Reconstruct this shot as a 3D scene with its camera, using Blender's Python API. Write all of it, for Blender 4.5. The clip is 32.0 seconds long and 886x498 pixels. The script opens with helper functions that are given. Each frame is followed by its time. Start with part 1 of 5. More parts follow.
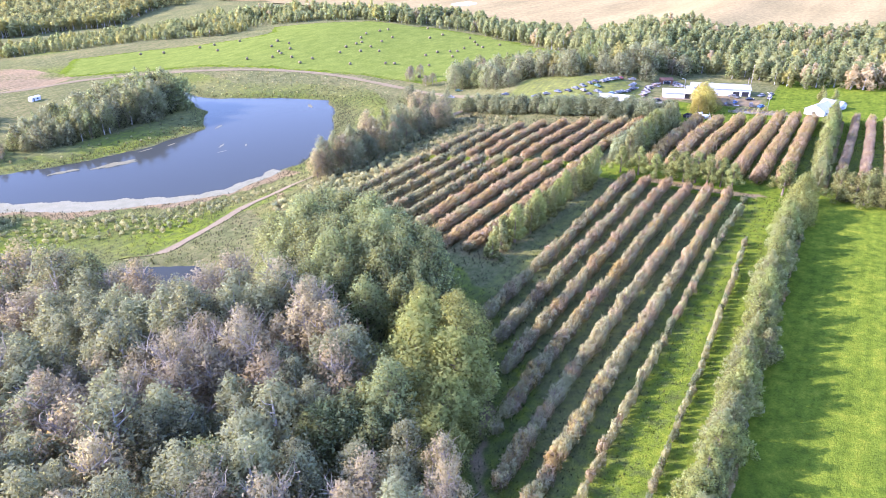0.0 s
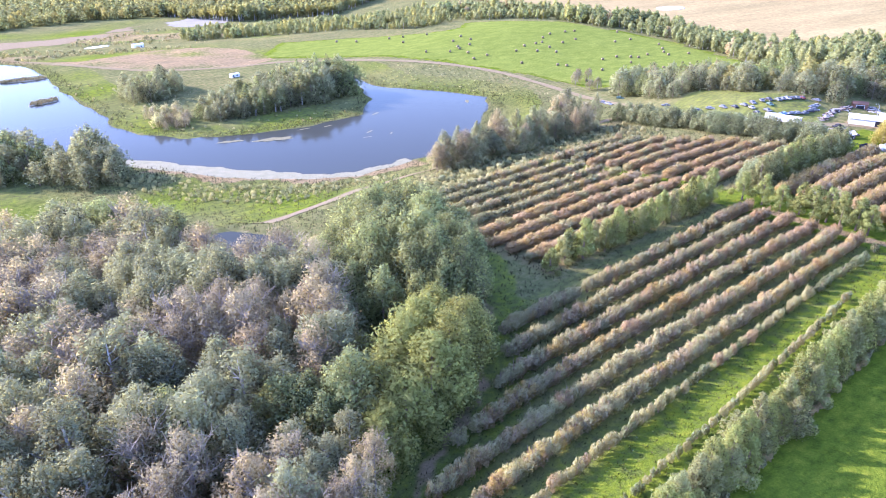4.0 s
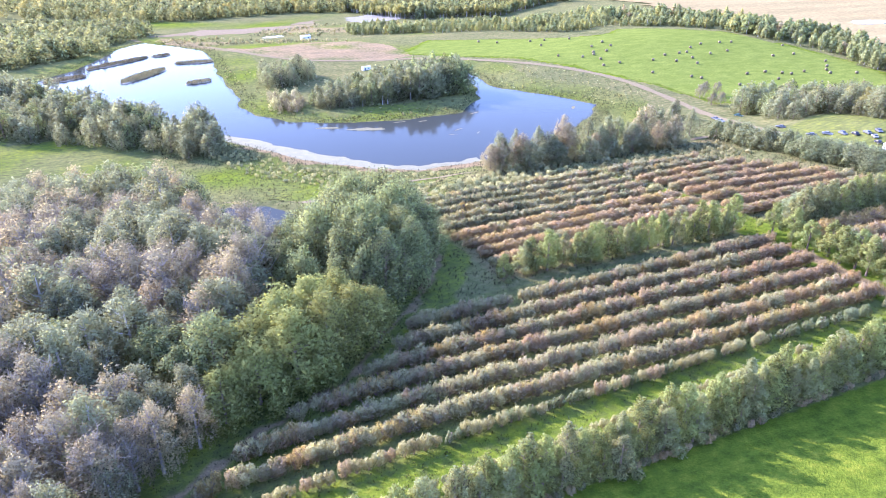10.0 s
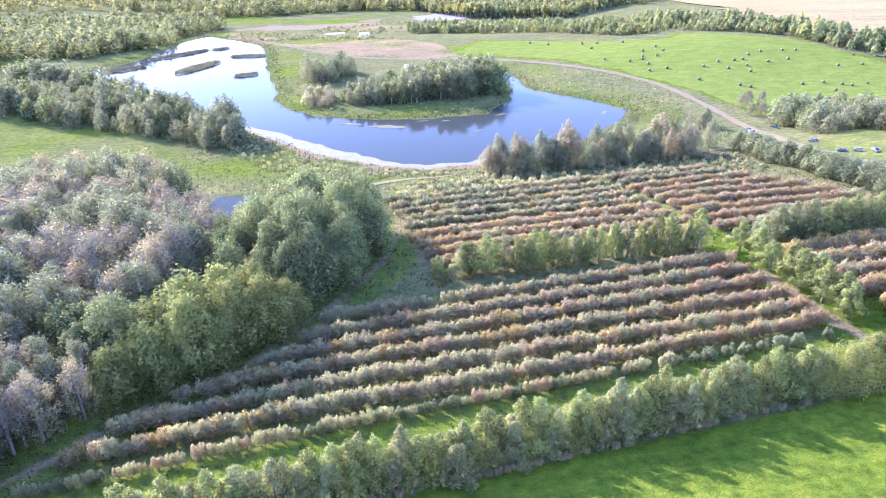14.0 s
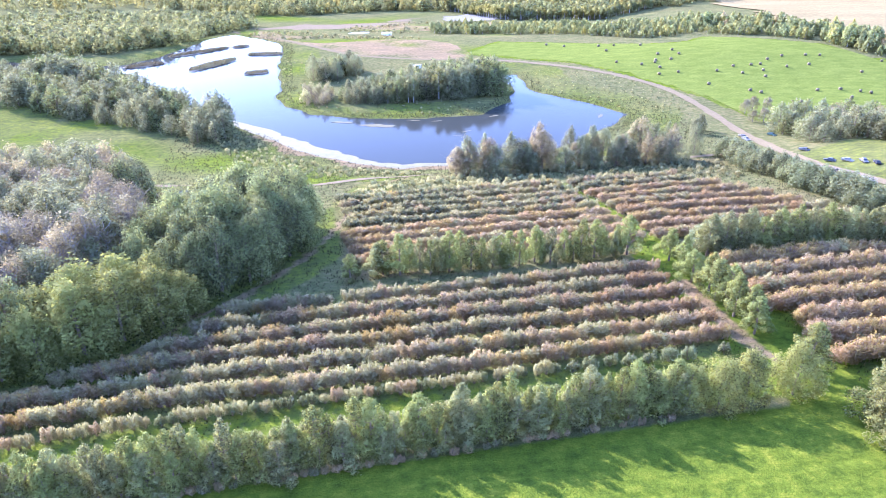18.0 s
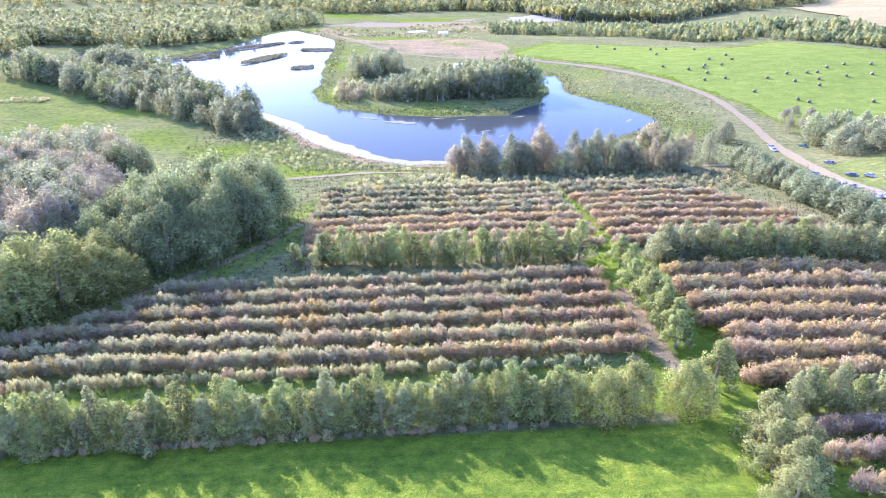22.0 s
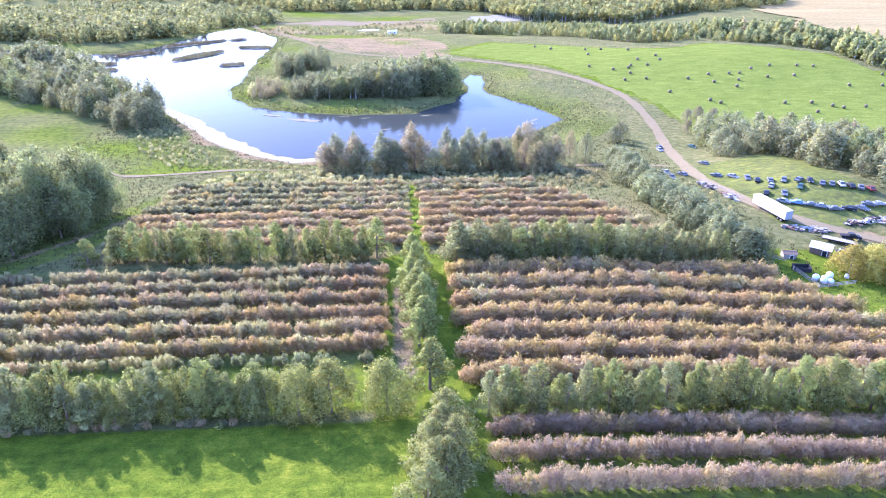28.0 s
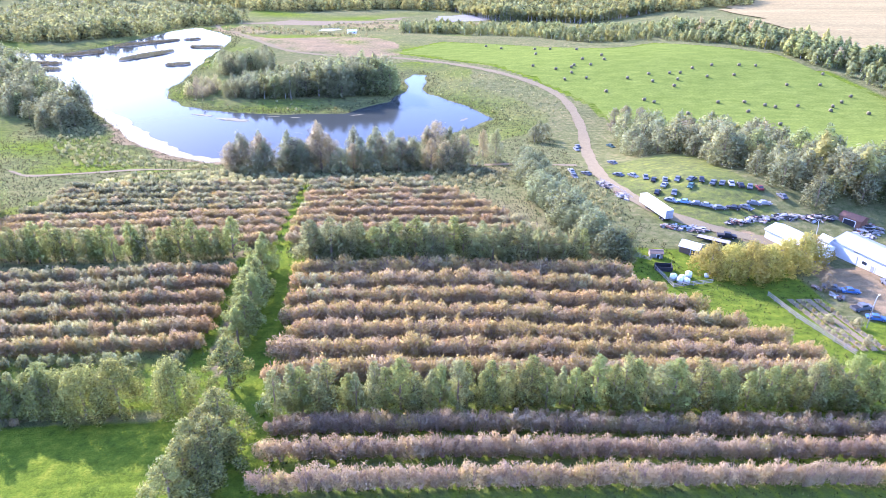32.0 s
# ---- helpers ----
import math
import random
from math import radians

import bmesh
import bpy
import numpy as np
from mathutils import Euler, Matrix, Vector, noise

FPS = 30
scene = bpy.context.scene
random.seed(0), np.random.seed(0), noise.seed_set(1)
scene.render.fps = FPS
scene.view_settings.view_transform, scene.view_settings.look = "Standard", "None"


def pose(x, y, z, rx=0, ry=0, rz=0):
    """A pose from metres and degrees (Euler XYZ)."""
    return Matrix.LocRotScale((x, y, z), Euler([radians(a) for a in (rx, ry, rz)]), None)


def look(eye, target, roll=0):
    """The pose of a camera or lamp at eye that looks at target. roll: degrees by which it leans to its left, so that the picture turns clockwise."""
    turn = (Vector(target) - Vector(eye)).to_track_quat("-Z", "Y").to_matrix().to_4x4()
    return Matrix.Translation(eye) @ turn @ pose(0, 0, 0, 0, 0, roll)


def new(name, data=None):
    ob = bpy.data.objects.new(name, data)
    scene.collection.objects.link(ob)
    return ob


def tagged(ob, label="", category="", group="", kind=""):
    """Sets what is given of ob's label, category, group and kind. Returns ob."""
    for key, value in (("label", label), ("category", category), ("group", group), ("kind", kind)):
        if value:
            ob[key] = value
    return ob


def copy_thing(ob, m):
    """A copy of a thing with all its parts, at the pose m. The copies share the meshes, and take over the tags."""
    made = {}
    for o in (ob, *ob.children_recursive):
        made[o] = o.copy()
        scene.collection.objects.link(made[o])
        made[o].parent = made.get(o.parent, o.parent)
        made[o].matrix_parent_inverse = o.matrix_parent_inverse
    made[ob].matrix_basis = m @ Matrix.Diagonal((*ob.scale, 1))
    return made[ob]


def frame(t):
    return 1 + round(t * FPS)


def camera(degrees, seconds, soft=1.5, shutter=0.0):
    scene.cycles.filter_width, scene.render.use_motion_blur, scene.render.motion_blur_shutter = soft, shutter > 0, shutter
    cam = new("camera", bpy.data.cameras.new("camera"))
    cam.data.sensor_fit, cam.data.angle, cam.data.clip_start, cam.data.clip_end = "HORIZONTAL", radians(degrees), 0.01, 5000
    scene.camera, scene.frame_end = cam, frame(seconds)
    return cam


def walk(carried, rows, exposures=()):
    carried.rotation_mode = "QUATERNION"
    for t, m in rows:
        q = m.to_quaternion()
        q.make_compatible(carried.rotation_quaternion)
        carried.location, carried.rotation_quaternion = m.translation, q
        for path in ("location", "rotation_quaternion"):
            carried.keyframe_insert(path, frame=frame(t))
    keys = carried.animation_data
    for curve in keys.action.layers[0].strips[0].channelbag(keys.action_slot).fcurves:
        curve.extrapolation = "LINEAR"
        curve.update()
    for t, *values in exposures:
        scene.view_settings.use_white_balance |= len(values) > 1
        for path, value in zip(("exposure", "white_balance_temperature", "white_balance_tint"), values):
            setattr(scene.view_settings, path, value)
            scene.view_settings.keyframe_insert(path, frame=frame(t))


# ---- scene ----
cam = camera(65.8, 32.0, soft=0.7)
PATH = [
    (0, (-30.40, 31.85, 76.25), (122.71, 125.35, -12.16), 0.05),
    (0.5, (-27.86, 28.38, 76.21), (119.66, 130.37, -12.32), 0.04),
    (1, (-25.28, 24.95, 76.17), (116.40, 134.87, -12.41), 0.03),
    (1.5, (-22.59, 21.62, 76.15), (113.39, 138.47, -12.49), 0.04),
    (2, (-19.79, 18.40, 76.14), (110.18, 141.89, -12.51), 0.07),
    (2.5, (-16.87, 15.22, 76.14), (106.96, 144.81, -12.61), 0.11),
    (4.5, (-3.58, 3.14, 76.43), (112.50, 139.83, -12.10), 0.18),
    (5, (0.00, -0.00, 76.47), (115.85, 137.02, -11.86), 0.17),
    (6, (7.37, -6.09, 76.52), (123.42, 130.72, -11.90), 0.14),
    (6.5, (11.04, -8.96, 76.50), (123.96, 130.38, -12.00), 0.09),
    (7, (14.68, -11.74, 76.47), (116.98, 135.52, -12.12), 0.08),
    (7.5, (18.42, -14.45, 76.43), (113.33, 137.70, -12.11), 0.06),
    (8, (22.20, -17.06, 76.39), (112.20, 138.13, -12.03), 0.04),
    (9, (29.87, -21.72, 76.34), (110.70, 138.60, -11.77), 0.03),
    (10, (37.94, -26.32, 76.34), (109.76, 138.20, -11.83), -0.03),
    (11, (46.16, -30.16, 76.47), (110.41, 137.44, -11.74), -0.01),
    (12, (54.37, -33.45, 76.69), (111.64, 136.63, -11.59), 0.04),
    (13, (62.67, -36.16, 76.87), (115.49, 135.31, -11.50), 0.06),
    (14, (71.08, -38.75, 76.80), (120.58, 133.73, -11.53), 0.04),
    (14.5, (75.27, -39.94, 76.74), (122.87, 133.11, -11.51), 0.03),
    (16.5, (91.46, -43.87, 76.32), (131.66, 131.09, -11.84), 0.07),
    (17, (95.39, -44.66, 76.28), (134.18, 130.60, -11.91), 0.00),
    (18, (103.46, -46.14, 76.29), (139.14, 129.84, -11.80), -0.02),
    (19, (111.88, -47.87, 76.27), (144.44, 128.72, -11.79), -0.14),
    (20, (120.27, -49.45, 76.11), (149.07, 127.82, -11.90), -0.24),
    (21, (128.48, -50.94, 75.85), (149.77, 127.39, -12.14), -0.03),
    (21.5, (132.51, -51.47, 75.74), (149.28, 127.34, -12.25), -0.04),
    (22, (136.60, -51.92, 75.66), (149.59, 127.22, -12.31), -0.01),
    (22.5, (140.75, -52.29, 75.62), (152.07, 126.95, -12.38), 0.05),
    (23, (144.90, -52.61, 75.60), (156.40, 126.63, -12.37), 0.09),
    (24, (153.29, -53.25, 75.64), (165.08, 125.97, -12.33), 0.14),
    (25, (161.96, -53.85, 75.66), (173.82, 125.29, -12.46), 0.21),
    (25.5, (166.32, -54.13, 75.65), (178.49, 125.04, -12.38), 0.21),
    (27.5, (183.63, -54.84, 75.08), (196.44, 124.32, -12.89), 0.31),
    (28, (188.19, -54.97, 74.94), (201.03, 124.15, -13.09), 0.39),
    (29, (197.23, -55.26, 74.71), (210.33, 123.91, -13.19), 0.38),
    (30, (206.11, -55.64, 74.58), (219.43, 123.51, -13.34), 0.39),
    (31, (214.87, -56.22, 74.63), (228.50, 122.89, -13.31), 0.43),
    (32, (223.38, -57.18, 74.86), (237.41, 121.85, -13.17), 0.52),
]
walk(cam, [(t, look(eye, target, roll)) for t, eye, target, roll in PATH], exposures=[(0, 3.33, 5350, 42), (12, 3.45, 5100, 41), (20, 3.5, 4980, 41), (32, 3.36, 5050, 41)])

# ---- light ----
SUN_AZ = Vector((-0.56, 0.83, 0)).normalized()   # towards the sun, on the plan
SUN_EL = radians(26)
world = bpy.data.worlds.new("sky")
scene.world = world
world.use_nodes = True
wn = world.node_tree.nodes
sky = wn.new("ShaderNodeTexSky")
sky.sky_type = 'NISHITA'
sky.sun_disc = False
sky.sun_elevation = SUN_EL
sky.sun_rotation = math.atan2(SUN_AZ.x, SUN_AZ.y)
sky.air_density, sky.dust_density, sky.ozone_density = 1.0, 0.3, 1.0
world.node_tree.links.new(sky.outputs[0], wn["Background"].inputs[0])
wn["Background"].inputs[1].default_value = 0.15
sun = new("sun", bpy.data.lights.new("sun", 'SUN'))
sun.data.energy, sun.data.angle, sun.data.color = 3.0, radians(0.6), (1.0, 0.88, 0.66)
sun.matrix_world = look((0, 0, 300), Vector((0, 0, 300)) - Vector((SUN_AZ.x * math.cos(SUN_EL), SUN_AZ.y * math.cos(SUN_EL), math.sin(SUN_EL))))


# ---- materials ----
def node_mat(name):
    m = bpy.data.materials.new(name)
    m.use_nodes = True
    nt = m.node_tree
    return m, nt, nt.nodes, nt.links, nt.nodes["Principled BSDF"]


def ramp(nt, stops):
    r = nt.nodes.new("ShaderNodeValToRGB")
    e = r.color_ramp.elements
    while len(e) < len(stops):
        e.new(0.5)
    for el, (p, c) in zip(e, stops):
        el.position, el.color = p, (*c, 1)
    return r


def noise_node(nt, scale, detail=4, rough=0.6, coord=None):
    n = nt.nodes.new("ShaderNodeTexNoise")
    n.inputs["Scale"].default_value, n.inputs["Detail"].default_value, n.inputs["Roughness"].default_value = scale, detail, rough
    if coord is not None:
        nt.links.new(coord, n.inputs["Vector"])
    return n


def mixc(nt, fac, a, b, kind='MIX'):
    m = nt.nodes.new("ShaderNodeMix")
    m.data_type, m.blend_type = 'RGBA', kind
    for key, v in ((0, fac), (6, a), (7, b)):
        if isinstance(v, (int, float)):
            m.inputs[key].default_value = v
        elif isinstance(v, tuple):
            m.inputs[key].default_value = (*v, 1)
        else:
            nt.links.new(v, m.inputs[key])
    return m.outputs[2]


def leaf_mat(name, dark, mid, light, trans=0.55):
    """Foliage: colour differs from clump to clump and from plant to plant; light passes through."""
    m, nt, n, l, p = node_mat(name)
    geo, info = n.new("ShaderNodeNewGeometry"), n.new("ShaderNodeObjectInfo")
    r = ramp(nt, [(0.0, dark), (0.5, mid), (1.0, light)])
    l.new(geo.outputs["Random Per Island"], r.inputs[0])
    hs = n.new("ShaderNodeHueSaturation")
    l.new(r.outputs[0], hs.inputs["Color"])
    for sock, lo, hi in (("Value", 0.84, 1.14), ("Hue", 0.49, 0.51)):
        mr = n.new("ShaderNodeMapRange")
        mr.inputs[3].default_value, mr.inputs[4].default_value = lo, hi
        l.new(info.outputs["Random"], mr.inputs[0])
        l.new(mr.outputs[0], hs.inputs[sock])
    l.new(hs.outputs[0], p.inputs["Base Color"])
    p.inputs["Roughness"].default_value = 0.8
    p.inputs["Specular IOR Level"].default_value = 0.03
    t = n.new("ShaderNodeBsdfTranslucent")
    l.new(mixc(nt, 1.0, hs.outputs[0], (1.3, 1.25, 0.9), 'MULTIPLY'), t.inputs[0])
    mx, gap = n.new("ShaderNodeMixShader"), n.new("ShaderNodeMixShader")
    mx.inputs[0].default_value, gap.inputs[0].default_value = trans, 0.27
    l.new(p.outputs[0], mx.inputs[1])
    l.new(t.outputs[0], mx.inputs[2])
    l.new(mx.outputs[0], gap.inputs[1])
    l.new(n.new("ShaderNodeBsdfTransparent").outputs[0], gap.inputs[2])          # the gaps between the leaves of a clump
    l.new(gap.outputs[0], n["Material Output"].inputs[0])
    return m


def streaks(nt, co, along, across, turn):
    """Mowing swaths: noise drawn out along one direction."""
    mp = nt.nodes.new("ShaderNodeMapping")
    mp.inputs["Scale"].default_value = (along, across, 0.1)
    mp.inputs["Rotation"].default_value = (0, 0, radians(turn))
    nt.links.new(co, mp.inputs["Vector"])
    r = ramp(nt, [(0.34, (0.84, 0.87, 0.84)), (0.66, (1.12, 1.10, 1.06))])
    nt.links.new(noise_node(nt, 1.0, 3, 0.6, mp.outputs[0]).outputs[0], r.inputs[0])
    return r.outputs[0]


def rough_mat(name, a, b, scale=1.0, rough=0.9, bump=0.3, fine=8.0, metal=0.0, spec=0.12, swaths=None):
    m, nt, n, l, p = node_mat(name)
    co = n.new("ShaderNodeTexCoord")
    n1, n2 = noise_node(nt, scale, 5, 0.6, co.outputs["Object"]), noise_node(nt, scale * fine, 3, 0.6, co.outputs["Object"])
    c = mixc(nt, n1.outputs[0], a, b)
    r2 = ramp(nt, [(0.3, (0.75, 0.75, 0.75)), (0.7, (1.1, 1.1, 1.1))])
    l.new(n2.outputs[0], r2.inputs[0])
    if swaths:
        c = mixc(nt, 1.0, c, streaks(nt, co.outputs["Object"], *swaths), 'MULTIPLY')
    l.new(mixc(nt, 1.0, c, r2.outputs[0], 'MULTIPLY'), p.inputs["Base Color"])
    p.inputs["Roughness"].default_value, p.inputs["Metallic"].default_value = rough, metal
    p.inputs["Specular IOR Level"].default_value = spec
    if bump:
        bp = n.new("ShaderNodeBump")
        bp.inputs["Strength"].default_value, bp.inputs["Distance"].default_value = bump, 0.05
        l.new(n2.outputs[0], bp.inputs["Height"])
        l.new(bp.outputs[0], p.inputs["Normal"])
    return m


BARK_GREY = rough_mat("bark_grey", (0.20, 0.19, 0.17), (0.34, 0.33, 0.30), 3)
BARK_PALE = rough_mat("bark_pale", (0.20, 0.19, 0.16), (0.31, 0.30, 0.26), 3)
BARK_BROWN = rough_mat("bark_brown", (0.09, 0.07, 0.05), (0.16, 0.12, 0.09), 3)
TWIG = rough_mat("twig_grey", (0.125, 0.108, 0.082), (0.195, 0.170, 0.135), 3, bump=0)
STEM = rough_mat("stem_red_brown", (0.13, 0.09, 0.07), (0.22, 0.15, 0.12), 3, bump=0)

LEAF = {}
for key, mid in (("green", (0.134, 0.152, 0.064)), ("yellowgreen", (0.152, 0.168, 0.054)), ("maplegreen", (0.164, 0.176, 0.054)), ("greygreen", (0.152, 0.160, 0.088)), ("silver", (0.142, 0.160, 0.084)),
                 ("grey", (0.176, 0.155, 0.100)), ("tanwood", (0.228, 0.192, 0.112)), ("tan", (0.272, 0.218, 0.128)), ("darkpine", (0.146, 0.150, 0.054)), ("olive", (0.264, 0.250, 0.128)), ("hedgegreen", (0.164, 0.173, 0.076)),
                 ("brownpink", (0.288, 0.218, 0.124)), ("bareheath", (0.248, 0.190, 0.126)), ("greytwig", (0.232, 0.200, 0.126)), ("orange", (0.285, 0.198, 0.092)), ("yellow", (0.212, 0.200, 0.070)), ("gold", (0.235, 0.206, 0.052)), ("mustard", (0.280, 0.222, 0.084))):
    LEAF[key] = leaf_mat("leaf_" + key, tuple(0.8 * c for c in mid), mid, tuple(1.2 * c for c in mid), 0.52)


# ---- plan of the ground ----
WATER_Z, POOL_Z = -24.0, -15.2
KY = np.array([-3000, -600, -100, 0, 22, 38, 60, 100, 125, 160, 175, 212, 262, 300, 420, 560, 650, 760, 1000, 3000.0])
KZ = np.array([6, 3, 0.8, 0.3, -0.8, -2.1, -3.5, -3.9, -6, -11, -13.3, -18, -22.4, -22.7, -22.6, -22.7, -23.0, -28, -33, -40.0])
_ty = np.arange(-3000, 3001, 4.0)
_tz = np.convolve(np.pad(np.interp(_ty, KY, KZ), 3, mode="edge"), np.ones(7) / 7, mode="valid")
POND = np.array([(278, 300), (268, 325), (254, 347), (243, 367), (247, 390), (248, 410), (238, 416), (233, 398), (234, 370), (222, 342), (198, 315),
                 (160, 315), (131, 321), (108, 334), (93, 354), (86, 376), (90, 397), (88, 431), (87, 491), (90, 520), (88, 570), (68, 602), (44, 630),
                 (26, 610), (10, 565), (-5, 528), (-24, 502), (-48, 500), (-75, 508), (-110, 530), (-125, 500), (-75, 470), (-24, 437), (0, 412), (23, 370),
                 (62, 325), (92, 283), (99, 270), (125, 246), (143, 237), (183, 237), (200, 241), (220, 249), (245, 268), (268, 287)], float)
POOL = np.array([(56, 204), (70, 200), (82, 183), (75, 165), (60, 176), (53, 192)], float)


def inside_distance(x, y, poly):
    """Distance to the outline of poly, positive inside."""
    x, y = np.asarray(x, float), np.asarray(y, float)
    d, ins = np.full(x.shape, 1e9), np.zeros(x.shape, bool)
    for (ax, ay), (bx, by) in zip(poly, np.roll(poly, -1, 0)):
        ex, ey = bx - ax, by - ay
        t = np.clip(((x - ax) * ex + (y - ay) * ey) / (ex * ex + ey * ey), 0, 1)
        d = np.minimum(d, np.hypot(x - ax - t * ex, y - ay - t * ey))
        with np.errstate(divide="ignore", invalid="ignore"):
            ins ^= ((ay > y) != (by > y)) & (x < ex * (y - ay) / (by - ay if by != ay else 1e-9) + ax)
    return np.where(ins, d, -d)


def line_distance(x, y, pts):
    x, y = np.asarray(x, float), np.asarray(y, float)
    d = np.full(x.shape, 1e9)
    for (ax, ay), (bx, by) in zip(pts[:-1], pts[1:]):
        ex, ey = bx - ax, by - ay
        t = np.clip(((x - ax) * ex + (y - ay) * ey) / (ex * ex + ey * ey), 0, 1)
        d = np.minimum(d, np.hypot(x - ax - t * ex, y - ay - t * ey))
    return d


def sstep(a, b, v):
    t = np.clip((v - a) / (b - a), 0, 1)
    return t * t * (3 - 2 * t)


def waves(x, y, s, k=0.0):
    """A smooth, irregular field between about -1 and 1 at scale s."""
    return (np.sin(x / s + 1.7 * np.sin(y / s * 0.8 + k)) + np.sin(y / s * 1.1 + 1.3 * np.sin(x / s * 0.7 + 2 + k)) + np.sin((x + y) / s * 0.6 + k * 2)) / 3


def ground_z(x, y):
    x, y = np.asarray(x, float), np.asarray(y, float)
    z = np.interp(y, _ty, _tz)
    z = z - 6.5 * sstep(205, 340, x) * (1 - sstep(100, 165, y)) - 1.8 * sstep(75, 35, x) * sstep(40, 60, y) * (1 - sstep(100, 160, y))
    z = z + 5.5 * sstep(300, 335, x) * sstep(120, 160, y) * (1 - sstep(190, 240, y))
    z = z - np.interp(y, [555, 640, 830, 1300], [0, 8, 12.5, 14]) * (1 - sstep(440, 600, x))                # the flats beyond the pond
    z = z + 9.0 * np.exp(-(((x - 430) / 130) ** 2 + ((y - 430) / 95) ** 2))          # hay hill
    z = z + 0.25 * waves(x, y, 17) * sstep(100, 180, y) + 0.12 * waves(x, y, 5, 3) * sstep(120, 180, y)
    d = inside_distance(x, y, POND) + 1.6 * waves(x, y, 4.0, 1)
    bank = WATER_Z + 0.06 - 0.045 * d
    z = np.where(d > 0, WATER_Z + 0.06 - np.minimum(0.12 * d, 2.0), bank + (z - bank) * sstep(4, 34, -d))
    d = inside_distance(x, y, POOL) + 0.5 * waves(x, y, 2.5, 2)
    bank = POOL_Z + 0.05 - 0.2 * d
    return np.where(d > 0, POOL_Z + 0.05 - np.minimum(0.3 * d, 1.5), np.where(d > -14, bank + (z - bank) * sstep(1, 12, -d), z))


def gz(x, y):
    """Height of the ground sheet itself at a point."""
    i, j = int(np.searchsorted(AX, x)) - 1, int(np.searchsorted(AY, y)) - 1
    u, v = (x - AX[i]) / (AX[i + 1] - AX[i]), (y - AY[j]) / (AY[j + 1] - AY[j])
    return float((GZ[j, i] * (1 - u) + GZ[j, i + 1] * u) * (1 - v) + (GZ[j + 1, i] * (1 - u) + GZ[j + 1, i + 1] * u) * v)


# roads and tracks, as lines on the plan
ROAD = [(30, 760), (60, 660), (101, 571), (145, 499), (189, 474), (231, 461), (269, 432), (300, 391), (318, 355), (323, 322), (319, 275), (308, 222), (302, 180),
        (303.5, 150), (310, 134), (322, 123), (333, 115), (340, 98)]
TRACK = [(20, 227), (52, 217), (70, 211), (82, 202), (96, 203), (110, 205), (124, 208), (150, 210), (200, 210), (247, 206), (275, 207), (298, 203)]
WOODS_TRACK = [(5, 40), (25.5, 58), (36.3, 65.7), (45, 71), (65, 79.4), (77, 92.5), (85, 99), (100, 119), (108, 140), (118, 172), (126, 194), (140, 207)]
GAP_PATH = [(188.3, 84), (188.5, 78), (188.8, 66), (189.5, 57), (190.2, 51)]
HAY = np.array([(226, 486), (292, 424), (316, 375), (334, 318), (338, 268), (380, 252), (394, 205), (406, 172), (440, 198), (484, 250), (505, 292), (516, 340), (508, 400), (505, 440), (470, 470), (435, 492), (408, 468), (392, 464), (368, 470), (314, 512), (270, 535)], float)
WHEAT = np.array([(600, 660), (604, 500), (592, 340), (566, 230), (572, 130), (605, 60), (650, -80), (2000, -300), (2600, 900), (1200, 1300), (640, 900)], float)
MUD = np.array([(60, 640), (100, 590), (124, 565), (160, 582), (183, 586), (204, 572), (229, 535), (234, 490), (230, 474), (200, 466), (178, 480), (143, 495), (110, 550), (60, 615)], float)
DRY_POND = np.array([(276, 795), (284, 850), (322, 872), (366, 822), (362, 800), (326, 784), (284, 776)], float)
FLAT_MUD = np.array([(50, 775), (118, 735), (150, 742), (192, 765), (256, 838), (240, 846), (190, 790), (113, 800)], float)


def curve_pts(pts, step):
    """Points every step metres on a smooth line through pts."""
    p = np.array([pts[0], *pts, pts[-1]], float)
    out = []
    for i in range(1, len(p) - 2):
        a, b, c, d = p[i - 1:i + 3]
        n = max(2, int(np.hypot(*(c - b)) / step))
        for t in np.arange(n) / n:
            out.append(0.5 * (2 * b + (c - a) * t + (2 * a - 5 * b + 4 * c - d) * t ** 2 + (3 * b - 3 * c + d - a) * t ** 3))
    out.append(p[-1])
    return np.array(out)


# ---- mesh helpers ----
def mesh_of(name, verts, faces, mats, face_mats=None, smooth=False):
    me = bpy.data.meshes.new(name)
    me.from_pydata([tuple(map(float, v)) for v in verts], [], faces)
    for m in (mats if isinstance(mats, (list, tuple)) else [mats]):
        me.materials.append(m)
    if face_mats is not None:
        me.polygons.foreach_set("material_index", face_mats)
    if smooth:
        me.polygons.foreach_set("use_smooth", [True] * len(me.polygons))
    me.update()
    return me


def part(name, bm, material, parent=None, label="", smooth=False):
    """Links a bmesh or a mesh as one object under its thing."""
    if isinstance(bm, bmesh.types.BMesh):
        me = bpy.data.meshes.new(name)
        bm.to_mesh(me)
        bm.free()
        me.materials.append(material)
        if smooth:
            me.polygons.foreach_set("use_smooth", [True] * len(me.polygons))
    else:
        me = bm
    ob = new(name, me)
    if parent is not None:
        ob.parent = parent
    if label:
        tagged(ob, label)
    return ob


def thing(name, m, label, category, group="", kind=""):
    ob = new(name)
    ob.matrix_basis = m
    ob.empty_display_size = 0.5
    return tagged(ob, label, category, group, kind)


